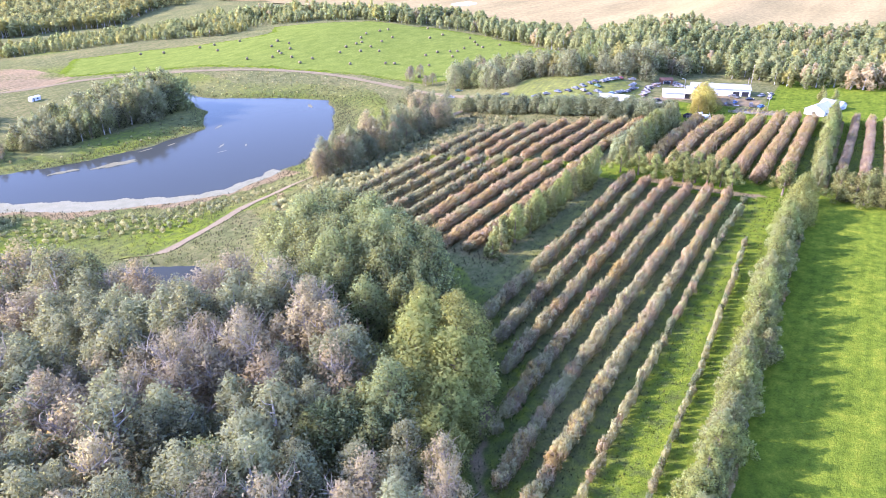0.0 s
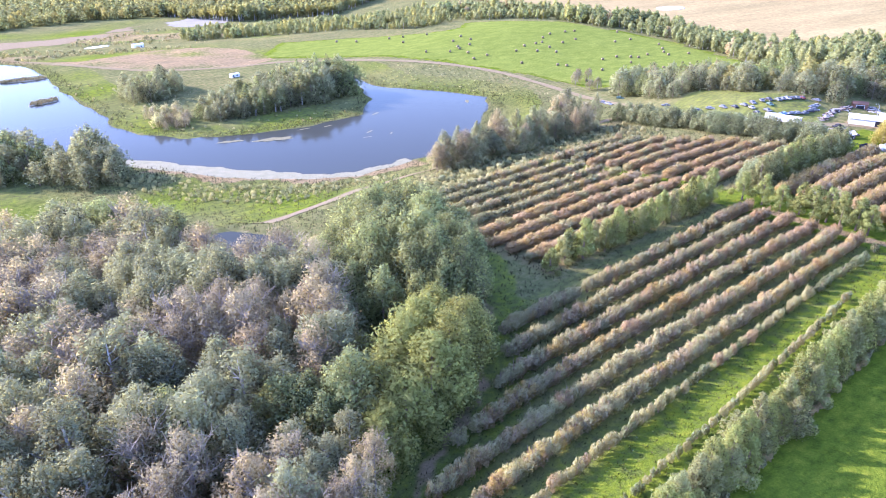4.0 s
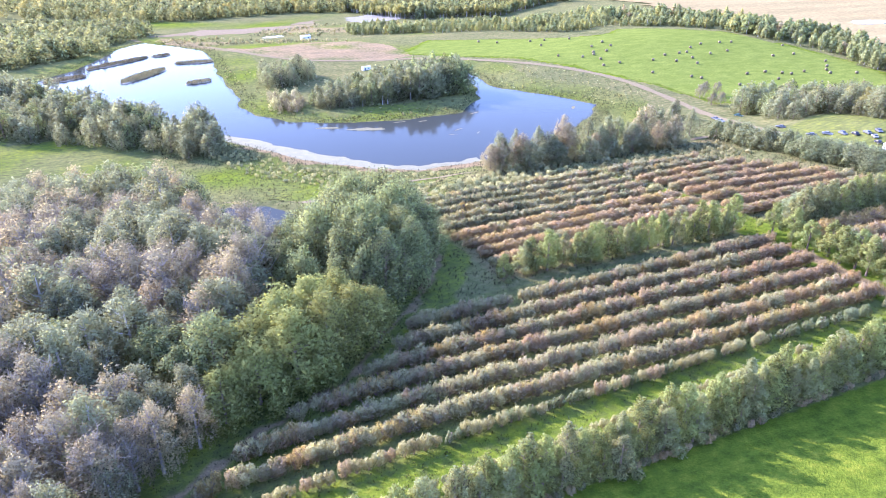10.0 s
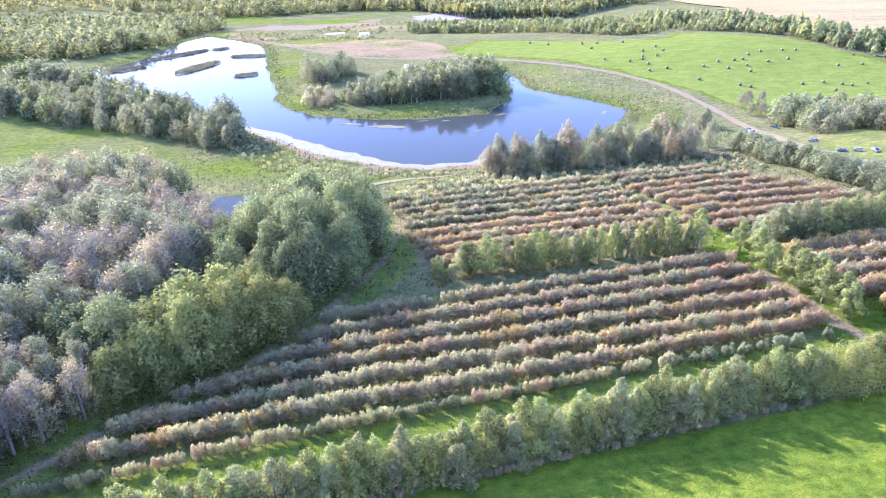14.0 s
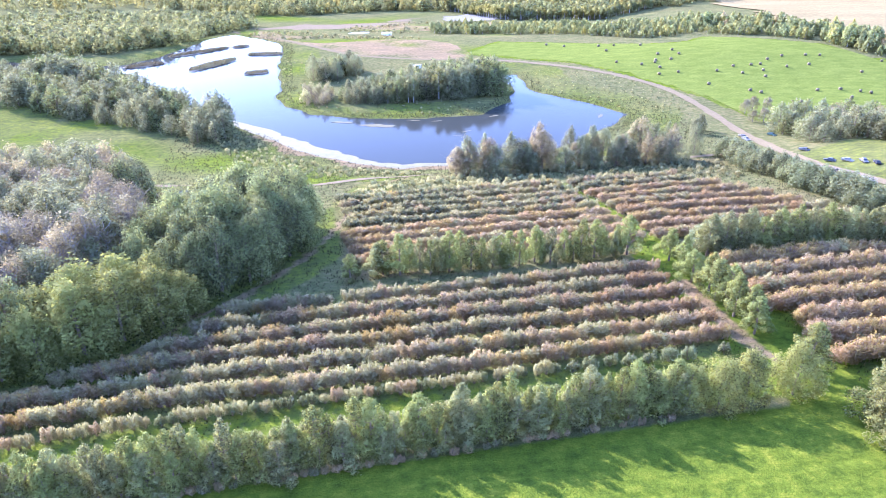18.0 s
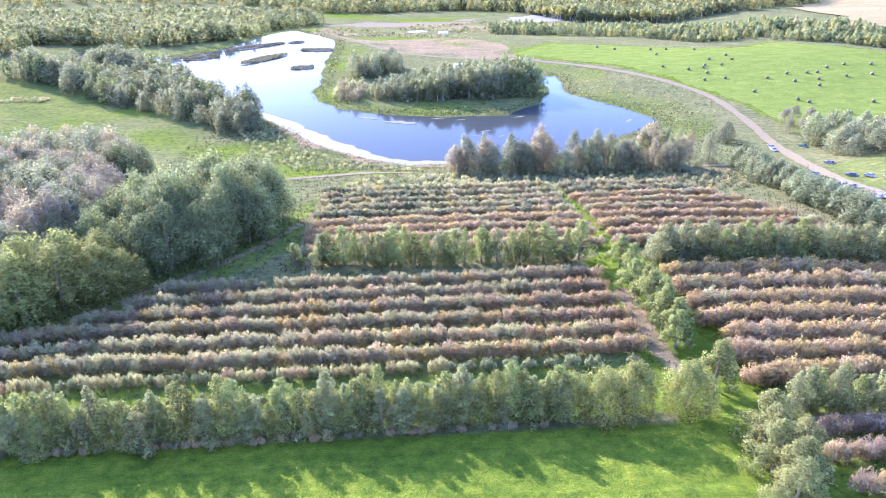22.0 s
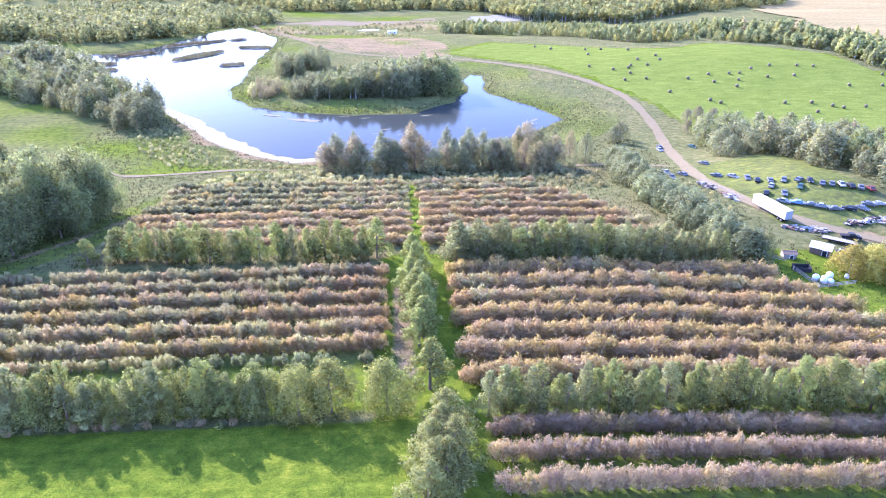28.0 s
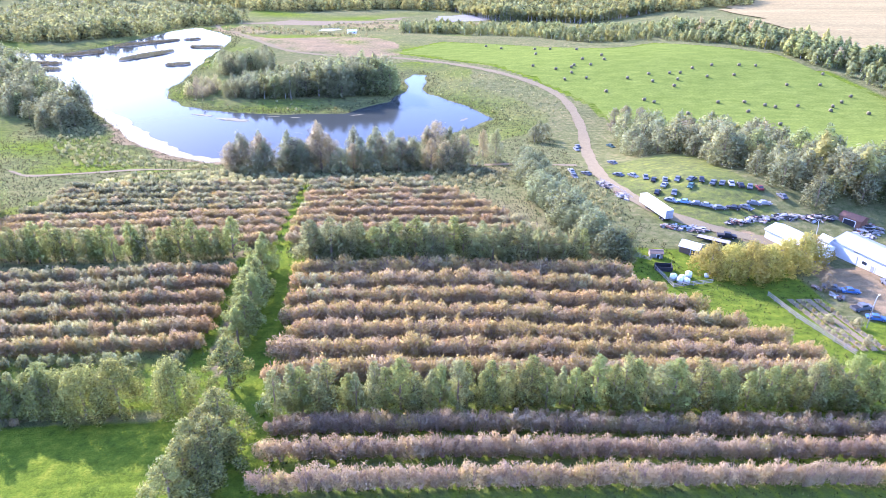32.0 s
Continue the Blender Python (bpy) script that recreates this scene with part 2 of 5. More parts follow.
def box_bm(bm, sx, sy, sz, x=0, y=0, z=0, rz=0, bevel=0.0, rx=0, ry=0):
    """Adds a box with its middle at x, y, z."""
    r = bmesh.ops.create_cube(bm, size=1, matrix=pose(x, y, z, rx, ry, rz) @ Matrix.Diagonal((sx, sy, sz, 1)))
    if bevel:
        es = list({e for v in r["verts"] for e in v.link_edges})
        bmesh.ops.bevel(bm, geom=es, offset=bevel, segments=2, affect='EDGES', profile=0.6)
    return bm


def boxed(*a, **k):
    return box_bm(bmesh.new(), *a, **k)


def tube(verts, faces, pts, radii, seg=6):
    """Adds a tapered tube along pts to verts and faces."""
    pts = [Vector(p) for p in pts]
    base = len(verts)
    for i, p in enumerate(pts):
        t = (pts[min(i + 1, len(pts) - 1)] - pts[max(i - 1, 0)]).normalized()
        u = t.orthogonal().normalized()
        w = t.cross(u)
        for k in range(seg):
            a = 2 * math.pi * k / seg
            verts.append(p + (u * math.cos(a) + w * math.sin(a)) * radii[i])
    for i in range(len(pts) - 1):
        for k in range(seg):
            a, b = base + i * seg + k, base + i * seg + (k + 1) % seg
            faces.append((a, b, b + seg, a + seg))


def leaf_cloud(rng, lobes, n, size, shell=0.62, long=1.5, up=0.3, upright=0.7):
    """n small leaf clumps on and inside the lobes (x, y, z, rx, ry, rz). Returns arrays of corners, faces and bearings."""
    lobes = np.array(lobes, float)
    area = (lobes[:, 3] * lobes[:, 4] + lobes[:, 3] * lobes[:, 5] + lobes[:, 4] * lobes[:, 5])
    k = rng.choice(len(lobes), n, p=area / area.sum())
    d = rng.normal(size=(n, 3))
    d /= np.linalg.norm(d, axis=1)[:, None]
    r = shell + (1.04 - shell) * rng.random(n) ** 0.6
    r = np.where(rng.random(n) < 0.28, r * rng.uniform(1.0, 1.5, n), r)          # loose outer leaves
    r *= 1 + 0.10 * np.sin(d[:, 0] * 5 + k) * np.sin(d[:, 2] * 6 + 2 * k)
    c = lobes[k, :3] + d * lobes[k, 3:] * r[:, None]
    nn = 0.45 * d + rng.normal(size=(n, 3)) * 0.75 + np.array((0, 0, up))
    nn /= np.linalg.norm(nn, axis=1)[:, None]
    u = rng.normal(size=(n, 3)) * 0.6 + d * 0.4 + np.array((0, 0, upright))
    u -= nn * (u * nn).sum(1)[:, None]
    u /= np.linalg.norm(u, axis=1)[:, None] + 1e-9
    w = np.cross(nn, u)
    heart = (lobes[:, :3] * area[:, None]).sum(0) / area.sum()
    out = (c - heart) / (np.abs(lobes[:, :3] - heart).max(0) + lobes[:, 3:].max(0))
    out /= np.linalg.norm(out, axis=1)[:, None] + 1e-9
    nn = np.where((nn * (out + d)).sum(1)[:, None] < 0, -nn, nn)
    soft = 0.5 * d + 0.6 * out + 0.45 * nn + np.array((0, 0, 0.25))
    soft /= np.linalg.norm(soft, axis=1)[:, None] + 1e-9
    s = size * (0.55 + 0.9 * rng.random(n))[:, None]
    v = np.stack([c + u * s * long * 0.55, c - u * s * long * 0.4 + w * s * 0.5, c - u * s * long * 0.4 - w * s * 0.5], 1)
    face = np.cross(v[:, 1] - v[:, 0], v[:, 2] - v[:, 0])
    v = np.where(((face * soft).sum(1) < 0)[:, None, None], v[:, (0, 2, 1)], v).reshape(-1, 3)
    return v, np.arange(n * 3).reshape(n, 3), np.repeat(soft, 3, 0)


NORMALS = {}


def soften(me, nrm):
    """Gives each leaf the bearing of the crown's surface round it."""
    NORMALS[me.name] = nrm
    own = np.empty(len(nrm) * 3, np.float32)
    me.vertex_normals.foreach_get("vector", own)
    nrm = np.where(np.abs(nrm).sum(1)[:, None] < 1e-6, own.reshape(-1, 3), nrm)
    me.attributes.new("custom_normal", 'FLOAT_VECTOR', 'POINT').data.foreach_set("vector", nrm.astype(np.float32).ravel())


def cloud_mesh(name, v, f, mat, nrm=None):
    me = bpy.data.meshes.new(name)
    me.vertices.add(len(v))
    me.vertices.foreach_set("co", np.asarray(v, np.float32).ravel())
    nf, k = f.shape
    me.loops.add(nf * k)
    me.loops.foreach_set("vertex_index", f.ravel().astype(np.int32))
    me.polygons.add(nf)
    me.polygons.foreach_set("loop_start", np.arange(0, nf * k, k, dtype=np.int32))
    me.materials.append(mat)
    me.update(calc_edges=True)
    if nrm is not None:
        soften(me, nrm)
    return me


# ---- ground sheet ----
def axis(lo, hi, step, far):
    mid = list(np.arange(lo, hi + step / 2, step))
    out, s, v = [], step, hi
    while v < far:
        s *= 1.16
        v += s
        out.append(v)
    left, s, v = [], step, lo
    while v > -far:
        s *= 1.16
        v -= s
        left.append(v)
    return np.array(left[::-1] + mid + out)


def grid_mesh(name, X, Y, Z, mat, keep=None):
    ny, nx = X.shape
    v = np.stack([X, Y, Z], -1).reshape(-1, 3)
    i = np.arange(ny * nx).reshape(ny, nx)
    f = np.stack([i[:-1, :-1], i[:-1, 1:], i[1:, 1:], i[1:, :-1]], -1).reshape(-1, 4)
    if keep is not None:
        kf = keep.reshape(-1)[f].all(1)
        f = f[kf]
        used = np.unique(f)
        remap = np.zeros(ny * nx, int)
        remap[used] = np.arange(len(used))
        v, f = v[used], remap[f]
    me = cloud_mesh(name, v, f, mat)
    me.polygons.foreach_set("use_smooth", [True] * len(me.polygons))
    return me


def ground_mat():
    """Rough grass; the attribute cover says where it is lush (red), bare earth (green) or dry and tall (blue)."""
    m, nt, n, l, p = node_mat("ground")
    at = n.new("ShaderNodeAttribute")
    at.attribute_name = "cover"
    sep = n.new("ShaderNodeSeparateColor")
    l.new(at.outputs["Color"], sep.inputs[0])
    co = n.new("ShaderNodeTexCoord").outputs["Object"]
    big, mid, fine = noise_node(nt, 0.05, 5, 0.6, co), noise_node(nt, 0.45, 5, 0.65, co), noise_node(nt, 3.0, 4, 0.7, co)
    base = ramp(nt, [(0.32, (0.058, 0.064, 0.026)), (0.5, (0.088, 0.090, 0.039)), (0.68, (0.132, 0.118, 0.063))])
    l.new(mid.outputs[0], base.inputs[0])
    lush = ramp(nt, [(0.30, (0.040, 0.062, 0.010)), (0.52, (0.075, 0.102, 0.012)), (0.75, (0.125, 0.138, 0.018))])
    l.new(mid.outputs[0], lush.inputs[0])
    bare = ramp(nt, [(0.3, (0.118, 0.087, 0.052)), (0.7, (0.182, 0.137, 0.086))])
    l.new(mid.outputs[0], bare.inputs[0])
    dry = ramp(nt, [(0.3, (0.087, 0.065, 0.039)), (0.5, (0.131, 0.104, 0.059)), (0.7, (0.099, 0.095, 0.041))])
    l.new(mid.outputs[0], dry.inputs[0])

    def jag(chan):
        a = n.new("ShaderNodeMath")
        a.operation = 'MULTIPLY_ADD'
        l.new(mid.outputs[0], a.inputs[0])
        a.inputs[1].default_value = 0.9
        l.new(sep.outputs[chan], a.inputs[2])
        r = n.new("ShaderNodeMapRange")
        r.inputs[1].default_value, r.inputs[2].default_value = 0.75, 1.1
        l.new(a.outputs[0], r.inputs[0])
        return r.outputs[0]
    c = mixc(nt, jag(0), base.outputs[0], lush.outputs[0])
    c = mixc(nt, jag(2), c, dry.outputs[0])
    c = mixc(nt, jag(1), c, bare.outputs[0])
    r1 = ramp(nt, [(0.25, (0.62, 0.66, 0.60)), (0.75, (1.25, 1.2, 1.2))])
    l.new(fine.outputs[0], r1.inputs[0])
    r2 = ramp(nt, [(0.3, (0.8, 0.84, 0.8)), (0.7, (1.15, 1.1, 1.0))])
    l.new(big.outputs[0], r2.inputs[0])
    c = mixc(nt, 1.0, mixc(nt, 1.0, c, r1.outputs[0], 'MULTIPLY'), r2.outputs[0], 'MULTIPLY')
    swath = streaks(nt, co, 0.05, 0.55, 0)
    c = mixc(nt, 1.0, c, swath, 'MULTIPLY')
    l.new(c, p.inputs["Base Color"])
    p.inputs["Roughness"].default_value, p.inputs["Specular IOR Level"].default_value = 0.95, 0.0
    bp = n.new("ShaderNodeBump")
    bp.inputs["Strength"].default_value, bp.inputs["Distance"].default_value = 0.8, 0.5
    ad = n.new("ShaderNodeMath")
    ad.operation = 'ADD'
    l.new(fine.outputs[0], ad.inputs[0])
    l.new(mid.outputs[0], ad.inputs[1])
    l.new(ad.outputs[0], bp.inputs["Height"])
    l.new(bp.outputs[0], p.inputs["Normal"])
    return m


AX, AY = axis(-130, 460, 2.5, 2600), axis(-70, 885, 2.5, 2600)
GX, GY = np.meshgrid(AX, AY)
GZ = ground_z(GX, GY)
ground_me = grid_mesh("ground", GX, GY, GZ, ground_mat())
ground = tagged(new("ground", ground_me), "rough green and dry grass over rolling ground", "ground", kind="structure")

dp, dq = inside_distance(GX, GY, POND), inside_distance(GX, GY, POOL)
lush = np.zeros_like(GX)
lush = np.maximum(lush, (((GY < 36) & (GX < 191)) | ((GY < 14) & (GX < 420))) * 1.0)                                   # meadow south of the hedge
lush = np.maximum(lush, (0.36 + 0.3 * sstep(62, 48, GY)) * ((GX > 20) & (GX < 191) & (GY > 38) & (GY < 100)))          # orchard alleys
lush = np.maximum(lush, 0.95 * ((GX > 184) & (GX < 203) & (GY < 104) & (GY > -60)))        # green ride
lush = np.maximum(lush, 0.85 * ((GX > 189) & (GX < 197) & (GY < 178) & (GY > 100)))
lush = np.maximum(lush, 0.9 * ((GX > 280) & (GX < 330) & (GY > 20) & (GY < 112)))          # lawn by the farmyard
lush = np.maximum(lush, 0.9 * ((GX > 300) & (GX < 420) & (GY > -40) & (GY < 72)))
lush = np.maximum(lush, 0.42 * ((GX > 303) & (GX < 345) & (GY > 126) & (GY < 200)))         # car meadow
lush = np.maximum(lush, (0.42 + 0.2 * waves(GX, GY, 13)) * (dp < 0) * (dp > -30))
lush = np.maximum(lush, 0.95 * (inside_distance(GX, GY, HAY) > -1))
lush = np.maximum(lush, 0.45 * ((GX < -25) & (GX > -150) & (GY > 285) & (GY < 430) & (dp < -32)))
lush = np.maximum(lush, (0.40 + 0.25 * waves(GX, GY, 11, 2)) * ((GX > -40) & (GX < 130) & (GY > 204) & (GY < 345)))
bare = (0.62 + 0.3 * waves(GX, GY, 8, 3)) * (inside_distance(GX, GY, MUD) > 0)
shore = (dp < 0.5) * (dp > -7 - 5 * waves(GX, GY, 9)) * (GY < 300) * (GX < 175) * (GX > 70)
bare = np.maximum(bare, 0.9 * shore)
lush = np.maximum(lush, 0.5 * (line_distance(GX, GY, WOODS_TRACK) < 9))
lush = np.maximum(lush, (0.34 + 0.3 * waves(GX, GY, 24, 1)) * (GY > 480) * (GX > 40) * (GX < 300))
bare = np.maximum(bare, 0.62 * (line_distance(GX, GY, WOODS_TRACK) < 1.5))
bare = np.maximum(bare, 0.7 * (line_distance(GX, GY, GAP_PATH) < 2.2))
bare = np.maximum(bare, 0.55 * ((GX > 186.5) & (GX < 191) & (GY > 51) & (GY < 77)))
bare = np.maximum(bare, 0.85 * ((GX > 334) & (GX < 352) & (GY > 74) & (GY < 100)))
bare = np.maximum(bare, 0.7 * (line_distance(GX, GY, [(322, 122), (334, 118), (338, 100)]) < 3.5))
bare = np.maximum(bare, 0.55 * ((GY > 640) & (GY < 800) & (GX > 60) & (GX < 330) & (waves(GX, GY, 30) > 0.1)))
dry = (0.45 + 0.3 * waves(GX, GY, 12, 4)) * ((GX > 108) & (GX < 290) & (GY > 100) & (GY < 203) & ~((GX > 186) & (GX < 200)))
lush = np.maximum(lush, 0.55 * ((GX > 200) & (GX < 330) & (GY > 5) & (GY < 96)))
dry = np.maximum(dry, 0.35 * (waves(GX, GY, 22, 5) > 0.2) * (GY > 200))
cover = ground_me.attributes.new("cover", 'FLOAT_COLOR', 'POINT')
cover.data.foreach_set("color", np.stack([lush, bare, dry, np.ones_like(GX)], -1).astype(np.float32).ravel())


def draped(name, poly, lift, mat, step, label, edge=0.0):
    lo, hi = poly.min(0), poly.max(0)
    X, Y = np.meshgrid(np.arange(lo[0], hi[0] + step, step), np.arange(lo[1], hi[1] + step, step))
    keep = inside_distance(X, Y, poly) + edge * waves(X, Y, 7) > 0
    return tagged(new(name, grid_mesh(name, X, Y, ground_z(X, Y) + lift, mat, keep)), label, "field", kind="structure")


def strip(name, pts, width, lift, mat, label, step=1.5, rut=0.0):
    """A road that lies on the ground, five points across."""
    c = curve_pts(pts, step)
    t = np.gradient(c, axis=0)
    t /= np.linalg.norm(t, axis=1)[:, None]
    nrm = np.stack([-t[:, 1], t[:, 0]], 1)
    w = width * (1 + 0.10 * np.sin(np.arange(len(c)) * 0.31) + 0.07 * np.sin(np.arange(len(c)) * 0.83))
    off = np.array((-0.5, -0.3, -0.12, 0.12, 0.3, 0.5))
    P = c[:, None] + nrm[:, None] * (w[:, None] * off)[..., None]
    Z = ground_z(P[..., 0], P[..., 1]) + lift - rut * (np.abs(np.abs(off) - 0.3) < 0.05)
    return tagged(new(name, grid_mesh(name, P[..., 0], P[..., 1], Z, mat)), label, "road", kind="structure")


GRAVEL = rough_mat("gravel_tan", (0.100, 0.080, 0.044), (0.152, 0.124, 0.072), 0.5, 0.95, 0.4, spec=0.0)
EARTH = rough_mat("earth_brown", (0.098, 0.078, 0.046), (0.150, 0.122, 0.076), 0.5, 0.95, 0.4, spec=0.0)
DRYMUD = rough_mat("dry_grey_mud", (0.105, 0.100, 0.082), (0.185, 0.176, 0.148), 0.03, 0.95, 0.3, 14, spec=0.0)
HAYGRASS = rough_mat("hay_stubble", (0.070, 0.090, 0.016), (0.104, 0.122, 0.026), 0.09, 0.95, 0.6, 9, spec=0.0, swaths=(0.09, 0.2, 35))
WHEATM = rough_mat("ripe_wheat", (0.144, 0.112, 0.052), (0.186, 0.148, 0.073), 0.01, 0.95, 0.3, 30, spec=0.0, swaths=(0.004, 0.03, 20))
strip("road_main", ROAD, 5.0, 0.16, GRAVEL, "pale gravel farm road with worn wheel tracks", rut=0.05)
strip("road_pond", TRACK, 3.0, 0.17, EARTH, "brown dirt track along the pond", rut=0.05)
draped("hay_field", HAY, 0.10, HAYGRASS, 4.0, "bright green mown hay field on a low hill", 2.0)
draped("dry_pond", DRY_POND, 0.15, DRYMUD, 3.0, "pale grey dried mud of an empty pond", 6.0)
draped("mud_flat", FLAT_MUD, 0.12, EARTH, 3.0, "bare brown mud among the grass of the flats", 8.0)
draped("wheat_field", WHEAT, 0.9, WHEATM, 20.0, "pale golden ripe grain field")


def water_mat():
    m, nt, n, l, p = node_mat("pond_water")
    p.inputs["Base Color"].default_value = (0.024, 0.027, 0.023, 1)
    p.inputs["Roughness"].default_value, p.inputs["IOR"].default_value = 0.06, 1.33
    p.inputs["Specular IOR Level"].default_value = 0.025
    p.inputs["Specular Tint"].default_value = (0.96, 1.0, 0.86, 1)
    co = n.new("ShaderNodeTexCoord").outputs["Object"]
    a, b = noise_node(nt, 0.9, 3, 0.6, co), noise_node(nt, 0.03, 3, 0.6, co)
    r = ramp(nt, [(0.42, (0.0, 0.0, 0.0)), (0.6, (1, 1, 1))])
    l.new(b.outputs[0], r.inputs[0])
    bp = n.new("ShaderNodeBump")
    bp.inputs["Distance"].default_value = 0.05
    ml = n.new("ShaderNodeMath")
    ml.operation = 'MULTIPLY'
    l.new(r.outputs[0], ml.inputs[0])
    ml.inputs[1].default_value = 0.35
    l.new(ml.outputs[0], bp.inputs["Strength"])
    l.new(a.outputs[0], bp.inputs["Height"])
    l.new(bp.outputs[0], p.inputs["Normal"])
    return m


WATERM = water_mat()


def sheet(name, poly, z, mat, label):
    bm = bmesh.new()
    bm.faces.new([bm.verts.new((x, y, z)) for x, y in poly])
    bmesh.ops.triangulate(bm, faces=bm.faces[:])
    return tagged(part(name, bm, mat), label, "water", kind="structure")


grow = lambda poly, d: poly.mean(0) + (poly - poly.mean(0)) * (1 + d)
WX, WY = np.meshgrid(np.arange(-140, 301, 4.0), np.arange(220, 645, 4.0))
tagged(new("water", grid_mesh("water", WX, WY, np.full(WX.shape, WATER_Z), WATERM, inside_distance(WX, WY, POND) > -7)), "still pond water with sky reflections", "water", kind="structure")
sheet("pool_water", grow(POOL, 0.15), POOL_Z, WATERM, "dark still water of a small pool")
sheet("water_far", [(688 + 2 * math.sin(3 * a) + 22 * (1 + math.cos(a)), 455 + 13 * math.sin(a)) for a in np.arange(0, 6.2, 0.3)], -21.4, WATERM, "small blue pond in the grain field")


# ---- plants ----
def trunk_mesh(rng, h, r, limbs, mat, bare=0, spread=0.3, lean=0.0):
    """A tapered trunk with limbs; bare > 0 adds that many twigs."""
    v, f = [], []
    sway = rng.normal(size=2) * 0.02 * h + lean
    stem = [(sway[0] * t * t, sway[1] * t * t, h * t) for t in (-0.02, 0.15, 0.4, 0.65, 0.85, 0.97)]
    tube(v, f, stem, [r * k for k in (1.25, 1, 0.8, 0.55, 0.3, 0.08)], 6)
    tips = []
    for _ in range(limbs):
        t = rng.uniform(0.3, 0.85)
        a, ln = rng.uniform(0, 2 * math.pi), h * spread * rng.uniform(0.6, 1.1) * (1.15 - t)
        p0 = Vector((sway[0] * t * t, sway[1] * t * t, h * t))
        p1 = p0 + Vector((math.cos(a) * ln * 0.6, math.sin(a) * ln * 0.6, ln * 0.55))
        p2 = p0 + Vector((math.cos(a) * ln, math.sin(a) * ln, ln * rng.uniform(0.9, 1.5)))
        tube(v, f, (p0, p1, p2), (r * 0.42, r * 0.26, r * 0.06), 4)
        tips.append((p0, p1, p2))
    for _ in range(bare):
        p0, p1, p2 = tips[rng.integers(len(tips))]
        t = rng.uniform(0.2, 1)
        q = p0.lerp(p2, t)
        d = Vector((rng.normal() * 0.5, rng.normal() * 0.5, rng.uniform(0.5, 1.2))) * h * 0.10
        tube(v, f, (q, q + d * 0.5 + Vector((rng.normal(), rng.normal(), 0)) * 0.1, q + d), (0.05, 0.035, 0.012), 3)
    return mesh_of("trunk", v, f, mat, smooth=True)


def lobes_round(rng, h, w, base, n):
    """Lobes of a broad crown from height base to h, w wide."""
    out = [(0, 0, (h + base) / 2, w * 0.34, w * 0.34, (h - base) * 0.42)]
    for i in range(n):
        a, t = rng.uniform(0, 2 * math.pi), rng.uniform(0.12, 0.92)
        ring = w * 0.5 * math.sqrt(max(0.05, 1 - (2 * t - 0.7) ** 2 * 0.62)) * rng.uniform(0.45, 0.78)
        s = w * rng.uniform(0.13, 0.22)
        out.append((math.cos(a) * ring, math.sin(a) * ring, base + (h - base) * t, s, s, s * rng.uniform(0.95, 1.7)))
    out.append((rng.normal() * w * 0.05, rng.normal() * w * 0.05, h - w * 0.16, w * 0.19, w * 0.19, w * 0.2))
    return out


def lobes_column(rng, h, w, base, n):
    out = []
    for i in range(n):
        t = (i + 0.5) / n
        s = w * 0.5 * (1.08 - 0.9 * t ** 1.3) * rng.uniform(0.75, 1.15) * (0.75 + 0.25 * min(1, t * 5))
        out.append((rng.normal() * w * 0.10, rng.normal() * w * 0.10, base + (h - base) * t, s, s, (h - base) / n * 1.0))
    return out


def lobes_spire(rng, h, w, base, n):
    """Several upright leaders, each narrowing upwards."""
    out = []
    for i in range(n):
        a, r = rng.uniform(0, 2 * math.pi), w * 0.34 * math.sqrt(rng.random())
        top = h * rng.uniform(0.72, 1.0) * (1.0 - 0.35 * r / w)
        for t in (0.12, 0.36, 0.6, 0.8, 0.94):
            s = w * 0.25 * (1.05 - 0.68 * t ** 2) * rng.uniform(0.75, 1.2)
            k = 1 + 0.5 * t
            out.append((math.cos(a) * r * k + rng.normal() * 0.1, math.sin(a) * r * k + rng.normal() * 0.1, base + (top - base) * t, s, s, (top - base) * 0.14))
    return out


def lobes_whorl(rng, h, w, base, n):
    """A loose cone: a leader with tiers of short rising branches."""
    out = []
    for i in range(n):
        t = (i + rng.uniform(0.1, 0.9)) / n
        a = i * 2.4 + rng.normal() * 0.5
        ring = 0.5 * w * (1.06 - 0.92 * t ** 1.35) * rng.uniform(0.35, 1.0)
        s = w * rng.uniform(0.085, 0.15) * (1.15 - 0.55 * t)
        out.append((math.cos(a) * ring, math.sin(a) * ring, base + (h - base) * (0.04 + 0.92 * t), s, s, s * rng.uniform(1.0, 1.8)))
    out.append((0, 0, h * 0.97, w * 0.04, w * 0.04, h * 0.05))
    return out


def lobes_plume(rng, h, w, base, n):
    """A full crown of many upright sprays on an egg-shaped outline."""
    out = [(0, 0, base + (h - base) * 0.46, w * 0.30, w * 0.30, (h - base) * 0.36)]
    for i in range(n):
        t = (i + rng.uniform(0.2, 0.8)) / n
        a = i * 2.4 + rng.normal() * 0.5
        env = 0.5 * w * (math.sin(math.pi * min(1.0, 0.16 + 0.84 * t) ** 0.85) ** 0.62 if t < 0.985 else 0.05)
        ring = env * rng.uniform(0.5, 0.98)
        s = w * rng.uniform(0.06, 0.105)
        out.append((math.cos(a) * ring, math.sin(a) * ring, base + (h - base) * t * 0.9, s, s, s * rng.uniform(1.7, 3.2)))
    out.append((rng.normal() * w * 0.04, rng.normal() * w * 0.04, h * 0.93, w * 0.10, w * 0.10, h * 0.07))
    return out


SPECIES = {}


